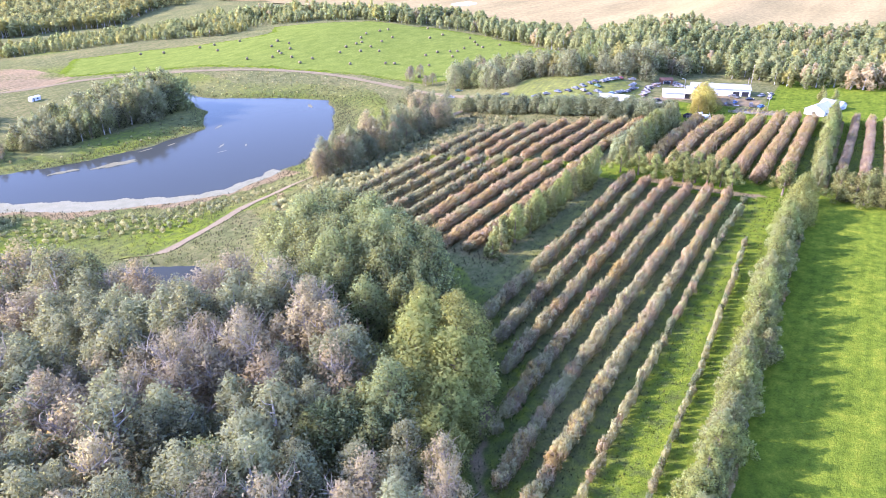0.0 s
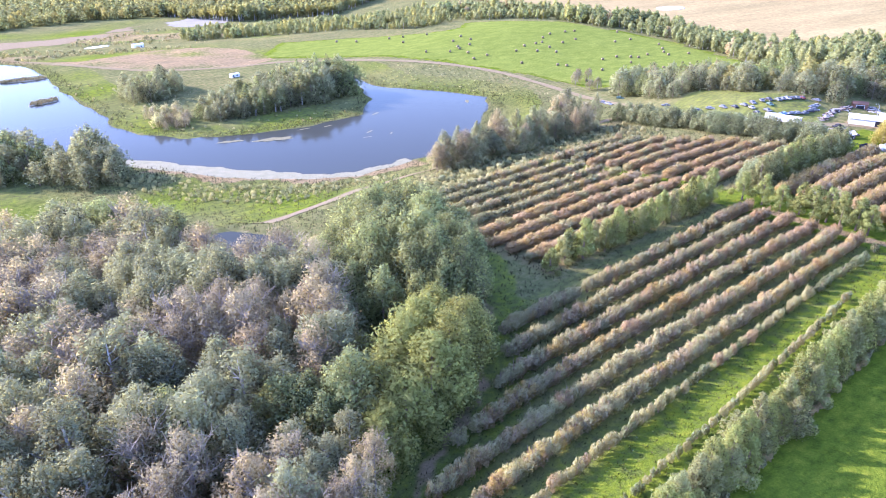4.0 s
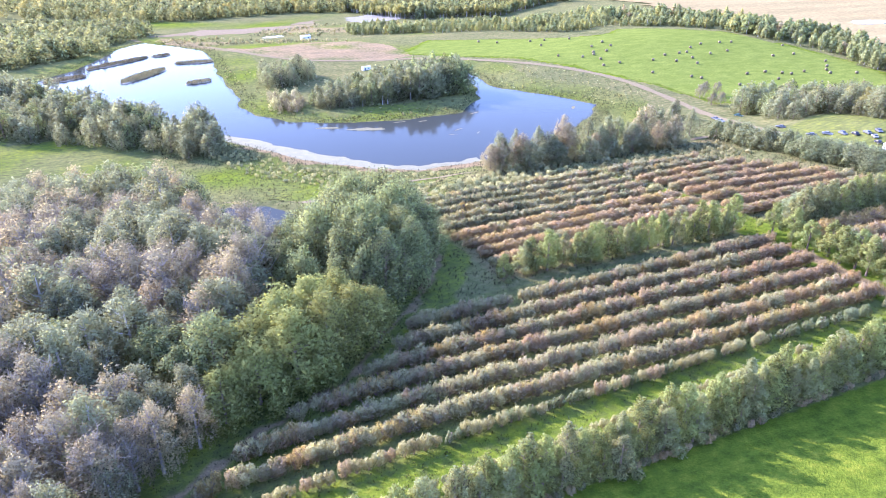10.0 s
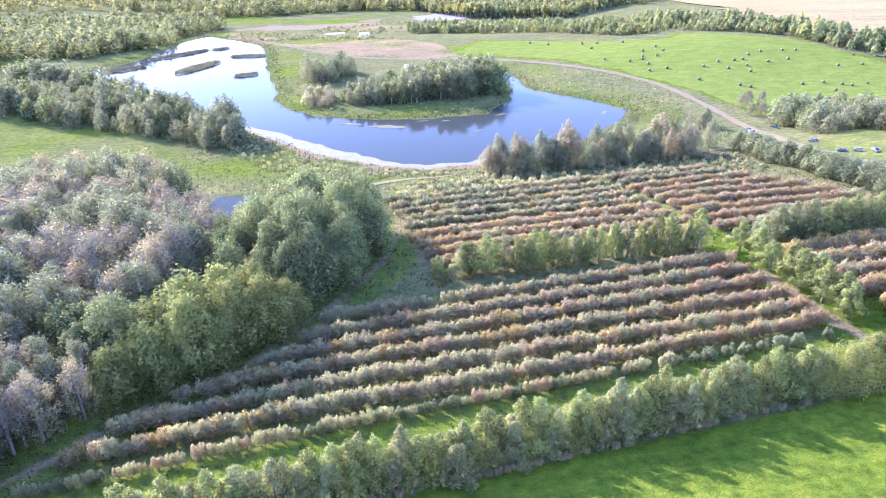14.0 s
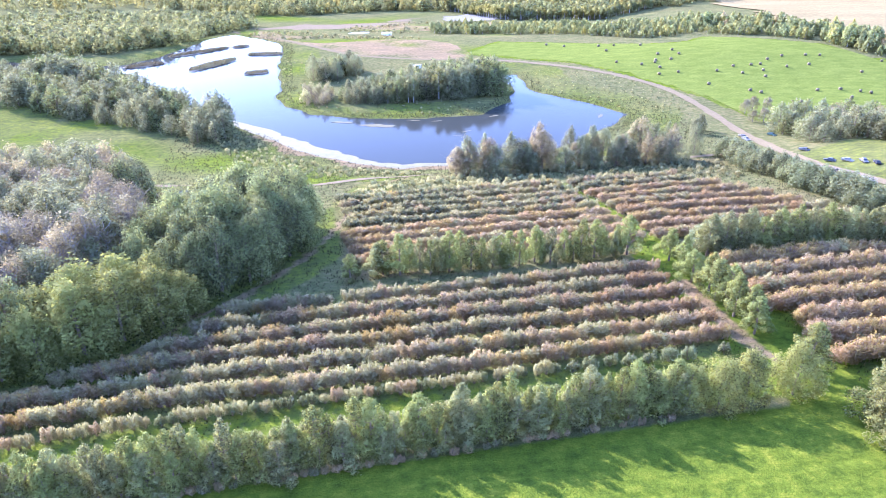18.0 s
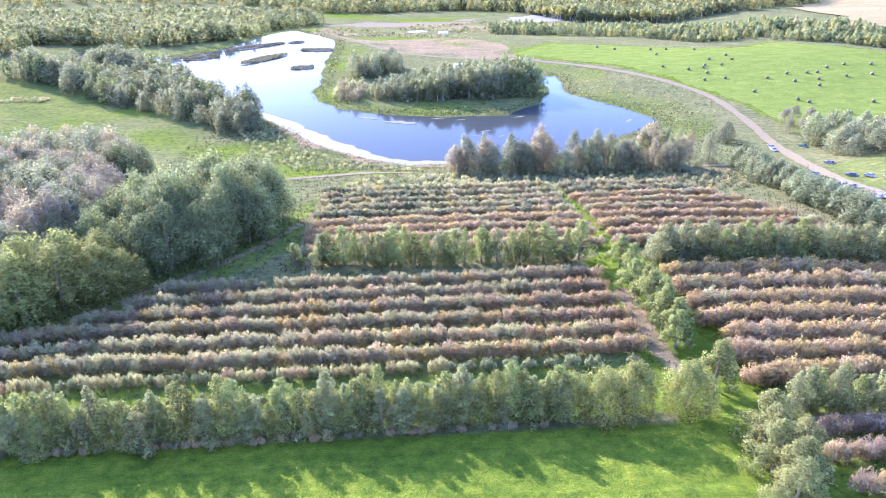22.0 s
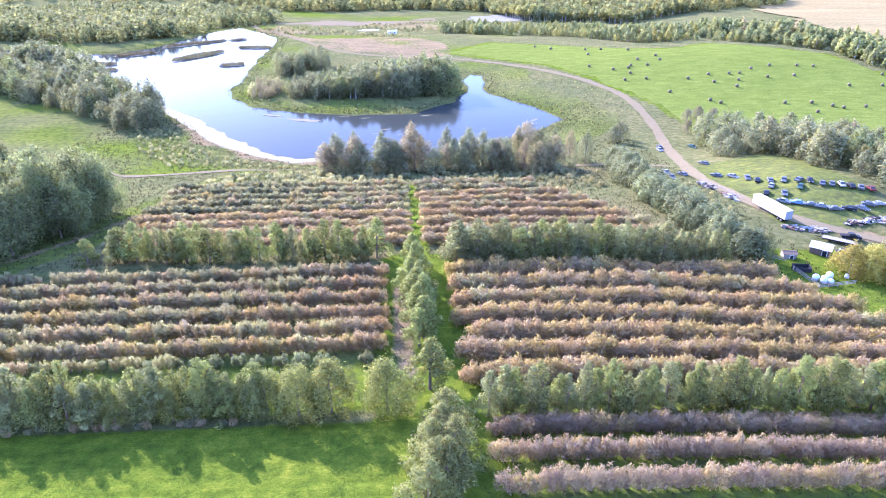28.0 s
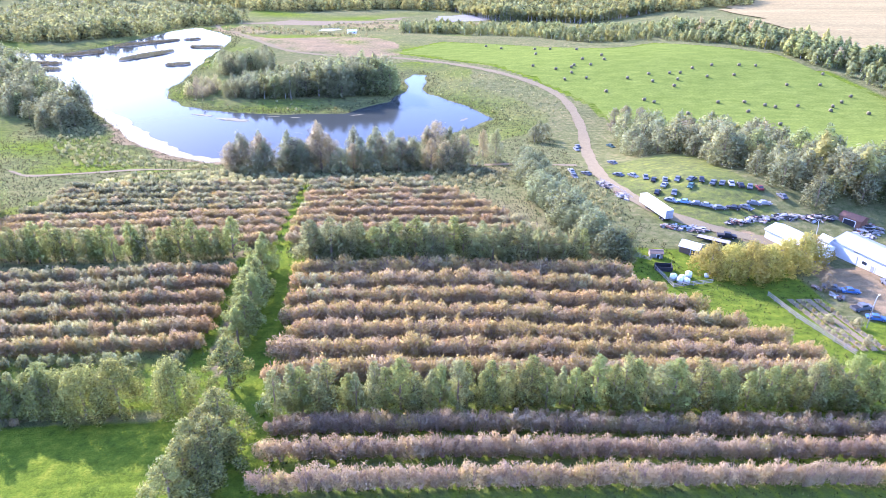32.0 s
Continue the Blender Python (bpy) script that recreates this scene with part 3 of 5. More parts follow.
def species(key, name, leaf, bark, h, w, base, shape, leaves, size, variants=3, limbs=8, bare=0, label="", shell=0.62, spread=0.3, twigbark=None):
    """Builds the meshes of a kind of tree once, in several variants."""
    rng = np.random.default_rng(sum(map(ord, key)))
    out = []
    for k in range(variants):
        hh, ww = h * rng.uniform(0.9, 1.08), w * rng.uniform(0.9, 1.1)
        make, n = {"column": (lobes_column, 9), "round": (lobes_round, 18), "spire": (lobes_spire, 6), "plume": (lobes_plume, 56), "spray": (lobes_plume, 18), "tuft": (lobes_plume, 9), "whorl": (lobes_whorl, 34)}[shape]
        lob = make(rng, hh, ww, base, n)
        tr = trunk_mesh(rng, hh * 0.93, 0.012 * h + 0.06, limbs, bark, bare, spread)
        v, f, nrm = leaf_cloud(rng, lob, leaves, size, shell)
        v[:, 2] = np.maximum(v[:, 2], 0.15)
        out.append((tr, cloud_mesh("crown", v, f, LEAF[leaf], nrm)))
    SPECIES[key] = (name, out, label, h)


species("poplar", "poplar_tree", "green", BARK_BROWN, 15, 9.4, 1.5, "plume", 8000, 0.27, 4, label="tall green poplar with a full leafy crown")
species("maple", "leafy_tree", "maplegreen", BARK_BROWN, 14, 10.5, 0.8, "plume", 8600, 0.28, 3, label="broad yellow-green leafy tree at the woods' edge")
species("aspengrey", "aspen_tree", "grey", TWIG, 14, 7.6, 2.0, "plume", 4600, 0.185, 5, 18, 150, "grey half-bare aspen with thin leaves", 0.45, 0.40)
species("aspentan", "aspen_tree", "tanwood", TWIG, 13, 7.4, 1.6, "plume", 4600, 0.19, 3, 16, 90, "tan-leaved autumn aspen, half bare", 0.45, 0.38)
species("aspengreen", "aspen_tree", "greygreen", BARK_GREY, 14.5, 8.2, 1.0, "plume", 6400, 0.23, 5, 10, 0, "grey-green aspen in a mixed wood", 0.5)
species("hedge", "hedge_tree", "yellowgreen", BARK_BROWN, 8.6, 5.0, 0.7, "whorl", 4400, 0.185, 6, 7, 0, "young yellow-green tree in a planted windbreak row")
species("hedgegreen", "hedge_tree", "hedgegreen", BARK_BROWN, 9.2, 5.0, 0.8, "whorl", 4400, 0.185, 5, 7, 0, "grey-green windbreak tree with a narrow crown")
species("cone", "ride_tree", "darkpine", BARK_BROWN, 9.0, 5.6, 0.4, "whorl", 4600, 0.185, 3, 7, 0, "dense olive-green conical tree beside the ride")
species("pine", "pine_tree", "darkpine", BARK_BROWN, 9.5, 4.0, 0.8, "column", 3200, 0.22, 3, 6, 0, "dark green pine in the windbreak", 0.5)
species("gap", "larch_tree", "yellowgreen", BARK_BROWN, 9.5, 5.4, 1.9, "whorl", 4600, 0.19, 4, 9, 0, "light green tree with a bare lower trunk", 0.45)
species("willow", "willow_tree", "silver", BARK_BROWN, 8.5, 7.5, 0.3, "plume", 3900, 0.29, 4, 6, 0, "silvery green willow in a dense row")
species("pondpoplar", "cottonwood_tree", "greygreen", BARK_BROWN, 16, 7.6, 0.3, "plume", 3600, 0.32, 4, 10, 0, "tall grey-green poplar by the pond", 0.5)
species("pondgrey", "cottonwood_tree", "tanwood", BARK_BROWN, 15.5, 7.4, 0.8, "plume", 3000, 0.29, 2, 14, 50, "tall grey poplar losing its leaves", 0.42, 0.34)
species("birch", "birch_tree", "hedgegreen", BARK_PALE, 14, 6.0, 4.2, "plume", 1300, 0.46, 4, 7, 0, "birch with a pale bare stem and a thin crown", 0.4)
species("yellow", "yellow_tree", "gold", BARK_BROWN, 9.0, 8.5, 0.4, "plume", 4200, 0.29, 2, 8, 0, "yellow-green round garden tree")
species("midleaf", "cottonwood_tree", "greygreen", BARK_BROWN, 14, 9.5, 0.0, "plume", 1350, 0.56, 4, 5, 0, "grey-green poplar of the bank wood", 0.5)
species("midgreen", "poplar_tree", "green", BARK_BROWN, 14, 9.5, 0.0, "plume", 1350, 0.56, 3, 5, 0, "green poplar of the bank wood", 0.5)
species("farleaf", "woodland_tree", "hedgegreen", BARK_GREY, 14, 8, 0.5, "spray", 420, 1.1, 4, 3, 0, "grey-green tree of the woods behind")
species("fargreen", "woodland_tree", "green", BARK_GREY, 14, 8, 0.5, "spray", 420, 1.1, 3, 3, 0, "green tree of the woods behind")
species("farmustard", "woodland_tree", "yellow", BARK_GREY, 13, 7, 1.0, "spray", 400, 1.0, 3, 3, 0, "yellowing autumn tree of the woods behind")
species("fartan", "woodland_tree", "tan", BARK_GREY, 12, 7, 1.0, "spray", 360, 1.0, 2, 3, 0, "brownish bare-looking tree of the woods behind")
species("fargrey", "bare_tree", "grey", TWIG, 14, 9, 0.2, "plume", 900, 0.5, 3, 6, 20, "grey half-bare tree on the peninsula", 0.45)
species("farbirch", "woodland_tree", "yellow", BARK_PALE, 16, 7, 6.0, "spray", 260, 1.1, 3, 4, 0, "yellowing birch with a pale stem")
species("dimleaf", "woodland_tree", "hedgegreen", BARK_GREY, 14, 10, 0.1, "plume", 210, 1.4, 4, 3, 0, "grey-green tree of the skyline woods")
species("dimmustard", "woodland_tree", "yellow", BARK_GREY, 14, 10, 0.1, "plume", 210, 1.4, 3, 3, 0, "yellowing tree of the skyline woods")
species("dimgreen", "woodland_tree", "green", BARK_GREY, 14, 10, 0.1, "plume", 210, 1.4, 3, 3, 0, "green tree of the skyline woods")
species("shrub", "shrub", "olive", BARK_BROWN, 3.0, 3.4, 0.0, "spray", 620, 0.26, 4, 5, 0, "low rough shrub on the bank")


def plant(rng, key, x, y, height, group="", wide=1.0):
    """One tree: an Empty at its foot that holds trunk and crown."""
    name, variants, label, h = SPECIES[key]
    tr, cr = variants[rng.integers(len(variants))]
    s = height / h
    root = thing(name, pose(x, y, gz(x, y) - 0.05, 0, 0, rng.uniform(0, 360)) @ Matrix.Diagonal((s * wide * rng.uniform(0.92, 1.08), s * wide, s, 1)), label, "shrub" if name == "shrub" else "tree", group)
    part("trunk", tr, None, root)
    part("crown", cr, None, root)
    return root


def choose(rng, mix):
    k = list(mix)
    p = np.array([mix[i] for i in k], float)
    return k[rng.choice(len(k), p=p / p.sum())]


def scatter(rng, poly, spacing, seed_off=0.0, margin=0.0):
    """Irregular points in poly, about spacing apart."""
    poly = np.array(poly, float)
    lo, hi = poly.min(0), poly.max(0)
    X, Y = np.meshgrid(np.arange(lo[0], hi[0], spacing), np.arange(lo[1], hi[1], spacing * 0.87))
    X = X + (np.arange(X.shape[0]) % 2)[:, None] * spacing / 2
    X, Y = X + rng.uniform(-0.33, 0.33, X.shape) * spacing, Y + rng.uniform(-0.33, 0.33, X.shape) * spacing
    k = inside_distance(X, Y, poly) > margin
    return np.stack([X[k], Y[k]], 1)


def grove(seed, poly, spacing, mix, hmin, hmax, group, wide=1.0, skip=None):
    rng = np.random.default_rng(seed)
    for x, y in scatter(rng, poly, spacing):
        if skip is None or not skip(x, y):
            plant(rng, choose(rng, mix), x, y, rng.uniform(hmin, hmax), group, wide)


def row_of(seed, a, b, spacing, mix, hmin, hmax, group, jitter=0.4, wide=1.0):
    rng = np.random.default_rng(seed)
    a, b = np.array(a, float), np.array(b, float)
    n = max(1, int(np.hypot(*(b - a)) / spacing))
    for i in range(n + 1):
        p = a + (b - a) * i / n + rng.normal(size=2) * jitter
        plant(rng, choose(rng, mix), p[0], p[1], rng.uniform(hmin, hmax), group, wide * rng.uniform(0.85, 1.4))


def woods_stuff(name, seed, poly, spacing, mix, hmin, hmax, label, trunks=True, open_at=-9.0, grain=14.0):
    """A far wood as one object; open_at leaves clearings."""
    rng = np.random.default_rng(seed)
    items = []
    for x, y in scatter(rng, poly, spacing):
        key = choose(rng, mix)
        vs = SPECIES[key][1]
        field = float(waves(x, y, grain, seed)) + rng.normal() * 0.12
        if field < open_at:
            continue
        s, k = (hmin + (hmax - hmin) * min(1.0, max(0.0, 0.5 + 0.55 * field + rng.normal() * 0.16))) / SPECIES[key][3], rng.integers(len(vs))
        b = s * rng.uniform(0.95, 1.5)
        m = pose(x, y, gz(x, y) - 0.1, 0, 0, rng.uniform(0, 360)) @ Matrix.Diagonal((b, b, s, 1))
        items += [(me, m) for me in (vs[k] if trunks else vs[k][1:])]
    return joined(name, items, label, "woods")


# ---- orchard bushes ----
BUSH = {}


def bush_kind(key, leaf, n, size, h=3.0, w=3.1, stems=9, tips=""):
    rng = np.random.default_rng(sum(map(ord, key)) + 7)
    out = []
    for k in range(5):
        lob = [(0, 0, h * 0.46, w * 0.36, w * 0.34, h * 0.32)]
        for i in range(15):
            a, t = i * 2.4 + rng.normal() * 0.4, rng.uniform(0.25, 0.95)
            ring, s = w * 0.40 * math.sqrt(1.05 - t * t * 0.75) * rng.uniform(0.7, 1.05), w * rng.uniform(0.085, 0.14)
            lob.append((math.cos(a) * ring, math.sin(a) * ring * 0.85, h * (0.2 + 0.68 * t), s, s, s * rng.uniform(1.5, 2.4)))
        v, f, nrm = leaf_cloud(rng, lob, n, size, 0.35, 2.9, 0.0, 1.6)
        v[:, 2] = np.maximum(v[:, 2], 0.05)
        high = v[2::3, 2] + rng.normal(size=n) * 0.16 * h > (0.70 * h if tips else 9.0 * h)
        sv, sf = [], []
        for i in range(stems):
            a, r = rng.uniform(0, 6.28), rng.uniform(0.1, 0.42) * w
            top = Vector((math.cos(a) * r, math.sin(a) * r * 0.8, h * rng.uniform(0.75, 1.06)))
            tube(sv, sf, (top * 0.12 * Vector((1, 1, 0)) + Vector((0, 0, -0.05)), top * 0.5 + Vector((0, 0, 0.1)), top), (0.045, 0.035, 0.012), 3)
        low = np.repeat(~high, 3)
        made = [cloud_mesh("foliage", v[low], f[:(~high).sum()], LEAF[leaf], nrm[low]), mesh_of("branching", sv, sf, STEM)]
        if tips:
            made.append(cloud_mesh("tip_foliage", v[~low], f[:high.sum()], LEAF[tips], nrm[~low]))
        out.append(made)
    BUSH[key] = out


bush_kind("olive", "olive", 1250, 0.115)
bush_kind("tan", "tan", 1250, 0.115)
bush_kind("pink", "brownpink", 1250, 0.115)
bush_kind("pinktop", "brownpink", 1250, 0.115, tips="mustard")
bush_kind("redtop", "brownpink", 1250, 0.115, tips="orange")
bush_kind("greytop", "greytwig", 1250, 0.115, tips="olive")
bush_kind("orange", "orange", 1250, 0.115)
bush_kind("bare", "bareheath", 1700, 0.085, stems=18)
bush_kind("mustard", "mustard", 1250, 0.115)
bush_kind("green", "greygreen", 900, 0.155)
bush_kind("scrubgreen", "greygreen", 260, 0.27)
bush_kind("scrubolive", "olive", 260, 0.27)
bush_kind("silver", "silver", 1100, 0.12, 2.6, 2.7, 7)
BUSH_LABEL = {"olive": "grey-green berry bush in a long orchard row", "tan": "tan-leaved autumn berry bush in an orchard row", "pink": "pinkish-brown thinning berry bush in an orchard row",
              "pinktop": "brown berry bush with yellowing leafy tips in an orchard row", "bare": "bare pinkish-grey twiggy berry bush in an orchard row", "redtop": "brown berry bush with orange leafy tips in an orchard row", "greytop": "grey-twigged berry bush with olive leafy tips in an orchard row",
              "orange": "orange-brown autumn berry bush in an orchard row", "mustard": "yellowing berry bush in an orchard row", "silver": "silvery grey-green round bush in a wide row"}


def bush_spots(seed, y, x0, x1, mix, spacing=2.1, height=3.0, gaps=0.02, fat=1.0, rise=0.0):
    """mix(t) gives the chances of each kind at t, 0 to 1 along the row."""
    rng = np.random.default_rng(seed)
    n = int((x1 - x0) / spacing)
    for i in range(n + 1):
        if rng.random() < gaps:
            continue
        t = i / max(1, n)
        x, yy = x0 + (x1 - x0) * t + rng.normal() * 0.25, y + rise * (t - 0.5) + rng.normal() * 0.16 + 0.4 * math.sin(t * 3.1 + seed)
        s = height / 3.0 * rng.uniform(0.84, 1.14)
        yield choose(rng, mix(t)), int(rng.integers(5)), pose(x, yy, gz(x, yy) - 0.05, 0, 0, rng.choice((0, 180)) + rng.uniform(-25, 25)) @ Matrix.Diagonal((s * fat, s * fat * 0.78, s * 1.06, 1))


def bush_row(*a, name="berry_bush", group="", **k):
    for key, v, m in bush_spots(*a, **k):
        root = thing(name, m, BUSH_LABEL[key], "bush", group)
        part("foliage", BUSH[key][v][0], None, root)
        part("branching", BUSH[key][v][1], None, root)
        for tip in BUSH[key][v][2:]:
            tagged(part("tip_foliage", tip, None, root), "yellow and orange leaves at the branch tips", kind="stuff")


def joined(name, items, label, category):
    """Many plants as one object: items are meshes with their poses."""
    by = {}
    for me, m in items:
        by.setdefault(me, []).append(m)
    V, Fc, M, B, mats, off = [], [], [], [], [], 0
    for me, ms in by.items():
        nv, nf = len(me.vertices), len(me.polygons)
        kk = len(me.loops) // nf
        co, fi = np.empty(nv * 3, np.float32), np.empty(nf * kk, np.int32)
        me.vertices.foreach_get("co", co)
        me.polygons.foreach_get("vertices", fi)
        co, fi = co.reshape(-1, 3), fi.reshape(-1, kk)
        if kk == 4:
            fi = np.concatenate([fi[:, :3], fi[:, (0, 2, 3)]])
            nf *= 2
        if me.materials[0] not in mats:
            mats.append(me.materials[0])
        nrm = NORMALS.get(me.name, np.zeros((nv, 3)))
        for m in ms:
            a = np.array(m)
            V.append(co @ a[:3, :3].T + a[:3, 3])
            B.append(nrm @ (a[:3, :3] / np.linalg.norm(a[:3, :3], axis=0)).T)
            Fc.append(fi + off)
            M.append(np.full(nf, mats.index(me.materials[0]), np.int32))
            off += nv
    me = cloud_mesh(name, np.concatenate(V), np.concatenate(Fc), mats[0])
    for m in mats[1:]:
        me.materials.append(m)
    me.polygons.foreach_set("material_index", np.concatenate(M))
    soften(me, np.concatenate(B))
    return tagged(new(name, me), label, category, kind="stuff")


def bush_block(name, label, rows):
    joined(name, [(BUSH[key][v][q], m) for a, k in rows for key, v, m in bush_spots(*a, **k) for q in range(len(BUSH[key][v]))], label, "bushes")


def left_mix(t):
    e = max(0.0, (t - 0.62) / 0.38)
    return {"olive": 0.45 * (1 - e) + 0.03, "greytop": 0.35 * (1 - e), "tan": 0.20 + 0.15 * e, "mustard": 0.12 * (1 - e) + 0.03, "pink": 0.03 + 0.2 * e, "pinktop": 0.05 + 0.25 * e, "redtop": 0.25 * e}


def right_mix(t):
    return {"pink": 0.22, "pinktop": 0.60, "redtop": 0.16, "mustard": 0.12, "tan": 0.08, "olive": 0.08}


def front_mix(t):
    return {"bare": 0.8, "pink": 0.12, "pinktop": 0.14}


def far_mix(t):
    return {"green": 0.45 * (1 - t) + 0.20, "olive": 0.40, "greytop": 0.2, "tan": 0.10, "mustard": 0.06}


def brown_mix(t):
    return {"pink": 0.30, "redtop": 0.14 * (1 - t) + 0.06, "pinktop": 0.40, "olive": 0.16, "tan": 0.15}


track_x = lambda y: float(np.interp(y, [40, 52, 58, 65.7, 71, 79.4, 92.5, 99], [5, 19, 25.5, 36, 45, 65, 77, 85]))
for i, y in enumerate((65.7, 59.8)):
    bush_row(14 + i, y, track_x(y) + 7, 184, left_mix, 1.8, 3.6, group="bushes of the west orchard block", fat=1.3)
bush_row(20, 54.3, 30, 146, lambda t: {"olive": 0.75, "silver": 0.4, "tan": 0.2}, 2.0, 2.8, rise=2.4, name="olive_bush", group="bushes of the olive row")
bush_row(21, 54.6, 149, 181, lambda t: {"silver": 1}, 3.6, 3.4, gaps=0.1, fat=1.3, name="olive_bush", group="bushes of the olive row")
bush_row(22, 46.4, 30, 150, lambda t: {"silver": 0.6, "olive": 0.7}, 2.1, 2.3, rise=4.4, gaps=0.05, name="olive_bush", group="bushes beside the hedge")
for i, y in enumerate((31, 25, 18.3)):
    bush_row(40 + i, y, 203.5, 320, front_mix, 1.9, 3.7, group="bushes of the front orchard block", gaps=0.01, fat=1.3)
bush_block("orchard_rows_west", "rows of grey-green and tan berry bushes", [((10 + i, y, track_x(y) + 7, 184, left_mix, 1.7, 3.6), {"fat": 1.3}) for i, y in enumerate((90.3, 84, 77.8, 71.7))])
bush_block("orchard_rows_east", "rows of pinkish-brown and yellow berry bushes", [((30 + i, y, 201.5, min(308, 281 + (88 - y) * 0.87), right_mix, 1.7, 4.5), {"fat": 1.6, "gaps": 0.01}) for i, y in enumerate((89.3, 82, 74.8, 67.5, 60.5, 54, 47))])
NORTH = (174, 166, 158, 149.5, 141.5, 133.5, 125.5, 118, 111)
bush_block("orchard_rows_north", "rows of grey-green and brown berry bushes", [((50 + i, y, 113, 189.9, far_mix if i < 5 else brown_mix, 1.9, 3.2 if i < 5 else 2.8), {"fat": 1.6 if i < 5 else 2.3}) for i, y in enumerate(NORTH)])
bush_block("orchard_rows_northeast", "rows of brown and yellow berry bushes", [((60 + i, y, 196.6, 240 + (165 - y) * 0.5, brown_mix if i > 1 else far_mix, 1.9, 3.0), {"fat": 2.0}) for i, y in enumerate(NORTH)])
bush_block("hedge_brush", "low dry brush along the hedge foot", [((70, 35.4, 18, 165, lambda t: {"tan": 0.5, "pink": 0.3, "green": 0.2}, 1.7, 1.5), {"rise": 3.6, "gaps": 0.25, "fat": 1.3}), ((71, 35.0, 204, 312, lambda t: {"tan": 0.4, "pink": 0.4, "redtop": 0.3}, 1.7, 1.6), {"rise": 2.0, "gaps": 0.2, "fat": 1.3})])

# ---- hedges and single trees ----
HEDGE = {"hedge": 0.75, "hedgegreen": 0.25}
row_of(100, (18, 37.0), (163, 40.6), 2.15, HEDGE, 7.6, 11.2, "south hedge")
for k, (x, y, h) in enumerate(((165, 40, 9), (170.5, 39, 10.3), (176, 39.5, 10.5), (185.5, 39.3, 10.5))):
    plant(np.random.default_rng(110 + k), "maple", x, y, h, "south hedge", 1.25)
row_of(112, (20, 35.6), (163, 39.0), 3.2, {"hedge": 0.5, "hedgegreen": 0.5}, 5.5, 8.8, "south hedge", 0.5, 1.1)
row_of(101, (203, 37.2), (312, 39.5), 2.3, {"hedge": 0.5, "hedgegreen": 0.4, "pine": 0.12}, 7.5, 11, "southeast hedge")
row_of(102, (117, 103), (183, 101.5), 2.6, HEDGE, 8.2, 12.2, "north hedge", 0.5, 1.05)
row_of(103, (202, 97), (272, 98), 2.4, {"hedgegreen": 0.6, "pine": 0.08, "hedge": 0.35}, 9.5, 12.5, "northeast hedge")
row_of(104, (203, 100.5), (270, 101.5), 3.4, {"willow": 0.3, "hedgegreen": 0.7}, 8, 9.5, "northeast hedge")
plant(np.random.default_rng(5), "hedge", 110.5, 103, 7.0, "", 1.5)
plant(np.random.default_rng(6), "pine", 133.5, 102, 10.2)
for k, (x, y, h) in enumerate(((191.5, 96, 9), (192, 90, 9.5), (191, 84, 9), (192.6, 79, 10.2), (191.8, 75, 10.8), (193, 71.5, 10.4), (191.8, 67.5, 10.5), (192.8, 63.5, 10), (191.8, 60, 9), (193.2, 45.3, 11),
                               (195, 30.5, 9.2), (193.5, 26, 8.8), (195.6, 22.5, 9.6), (192.8, 19, 9.0), (191.5, 15.5, 8.4), (194.2, 28, 8.4), (192.6, 23.5, 8.8), (194.4, 19.5, 8.6))):
    plant(np.random.default_rng(120 + k), "gap" if k < 10 else "cone", x, y, h * (1 if k < 10 else 1.12), "ride trees", 1.5 if k < 10 else 1.4)
row_of(105, (276, 203), (272, 150), 4.6, {"willow": 1}, 8, 10, "willow row", 1.0, 1.2)
row_of(106, (272, 150), (281, 106), 4.4, {"willow": 1}, 8.5, 10.5, "willow row", 1.0, 1.2)
row_of(107, (280, 196), (278, 128), 5.5, {"willow": 1}, 7, 9, "willow row", 1.2)
row_of(108, (278, 104), (287, 101), 4, {"hedgegreen": 1, "pine": 0.5}, 7.5, 9, "willow row", 1.0)
row_of(109, (158, 203), (254, 204), 3.6, {"pondpoplar": 0.6, "pondgrey": 0.35}, 8, 17, "pond poplars", 2.2, 1.5)
row_of(111, (165, 208), (262, 211), 8, {"pondpoplar": 0.6, "pondgrey": 0.3}, 12, 18.5, "pond poplars", 2)
plant(np.random.default_rng(7), "pondgrey", 194, 207, 19)
plant(np.random.default_rng(8), "pondgrey", 241, 212, 17.5, "", 1.8)
plant(np.random.default_rng(9), "pondpoplar", 217, 207, 17.5)
plant(np.random.default_rng(11), "aspengreen", 292, 250, 11)
plant(np.random.default_rng(13), "aspengrey", 332, 266, 7, "", 1.7)
plant(np.random.default_rng(14), "aspengrey", 337, 264, 7.5, "", 1.6)
plant(np.random.default_rng(12), "pondgrey", 262, 222, 12)
for k, (x, y, h) in enumerate(((312, 276, 8), (318, 282, 8), (338, 282, 8.5), (345, 286, 9), (352, 283, 8))):
    plant(np.random.default_rng(130 + k), "aspengrey" if k > 1 else "aspengreen", x + (0 if k > 1 else -22), y + (0 if k > 1 else -26), h, "", 1.7)

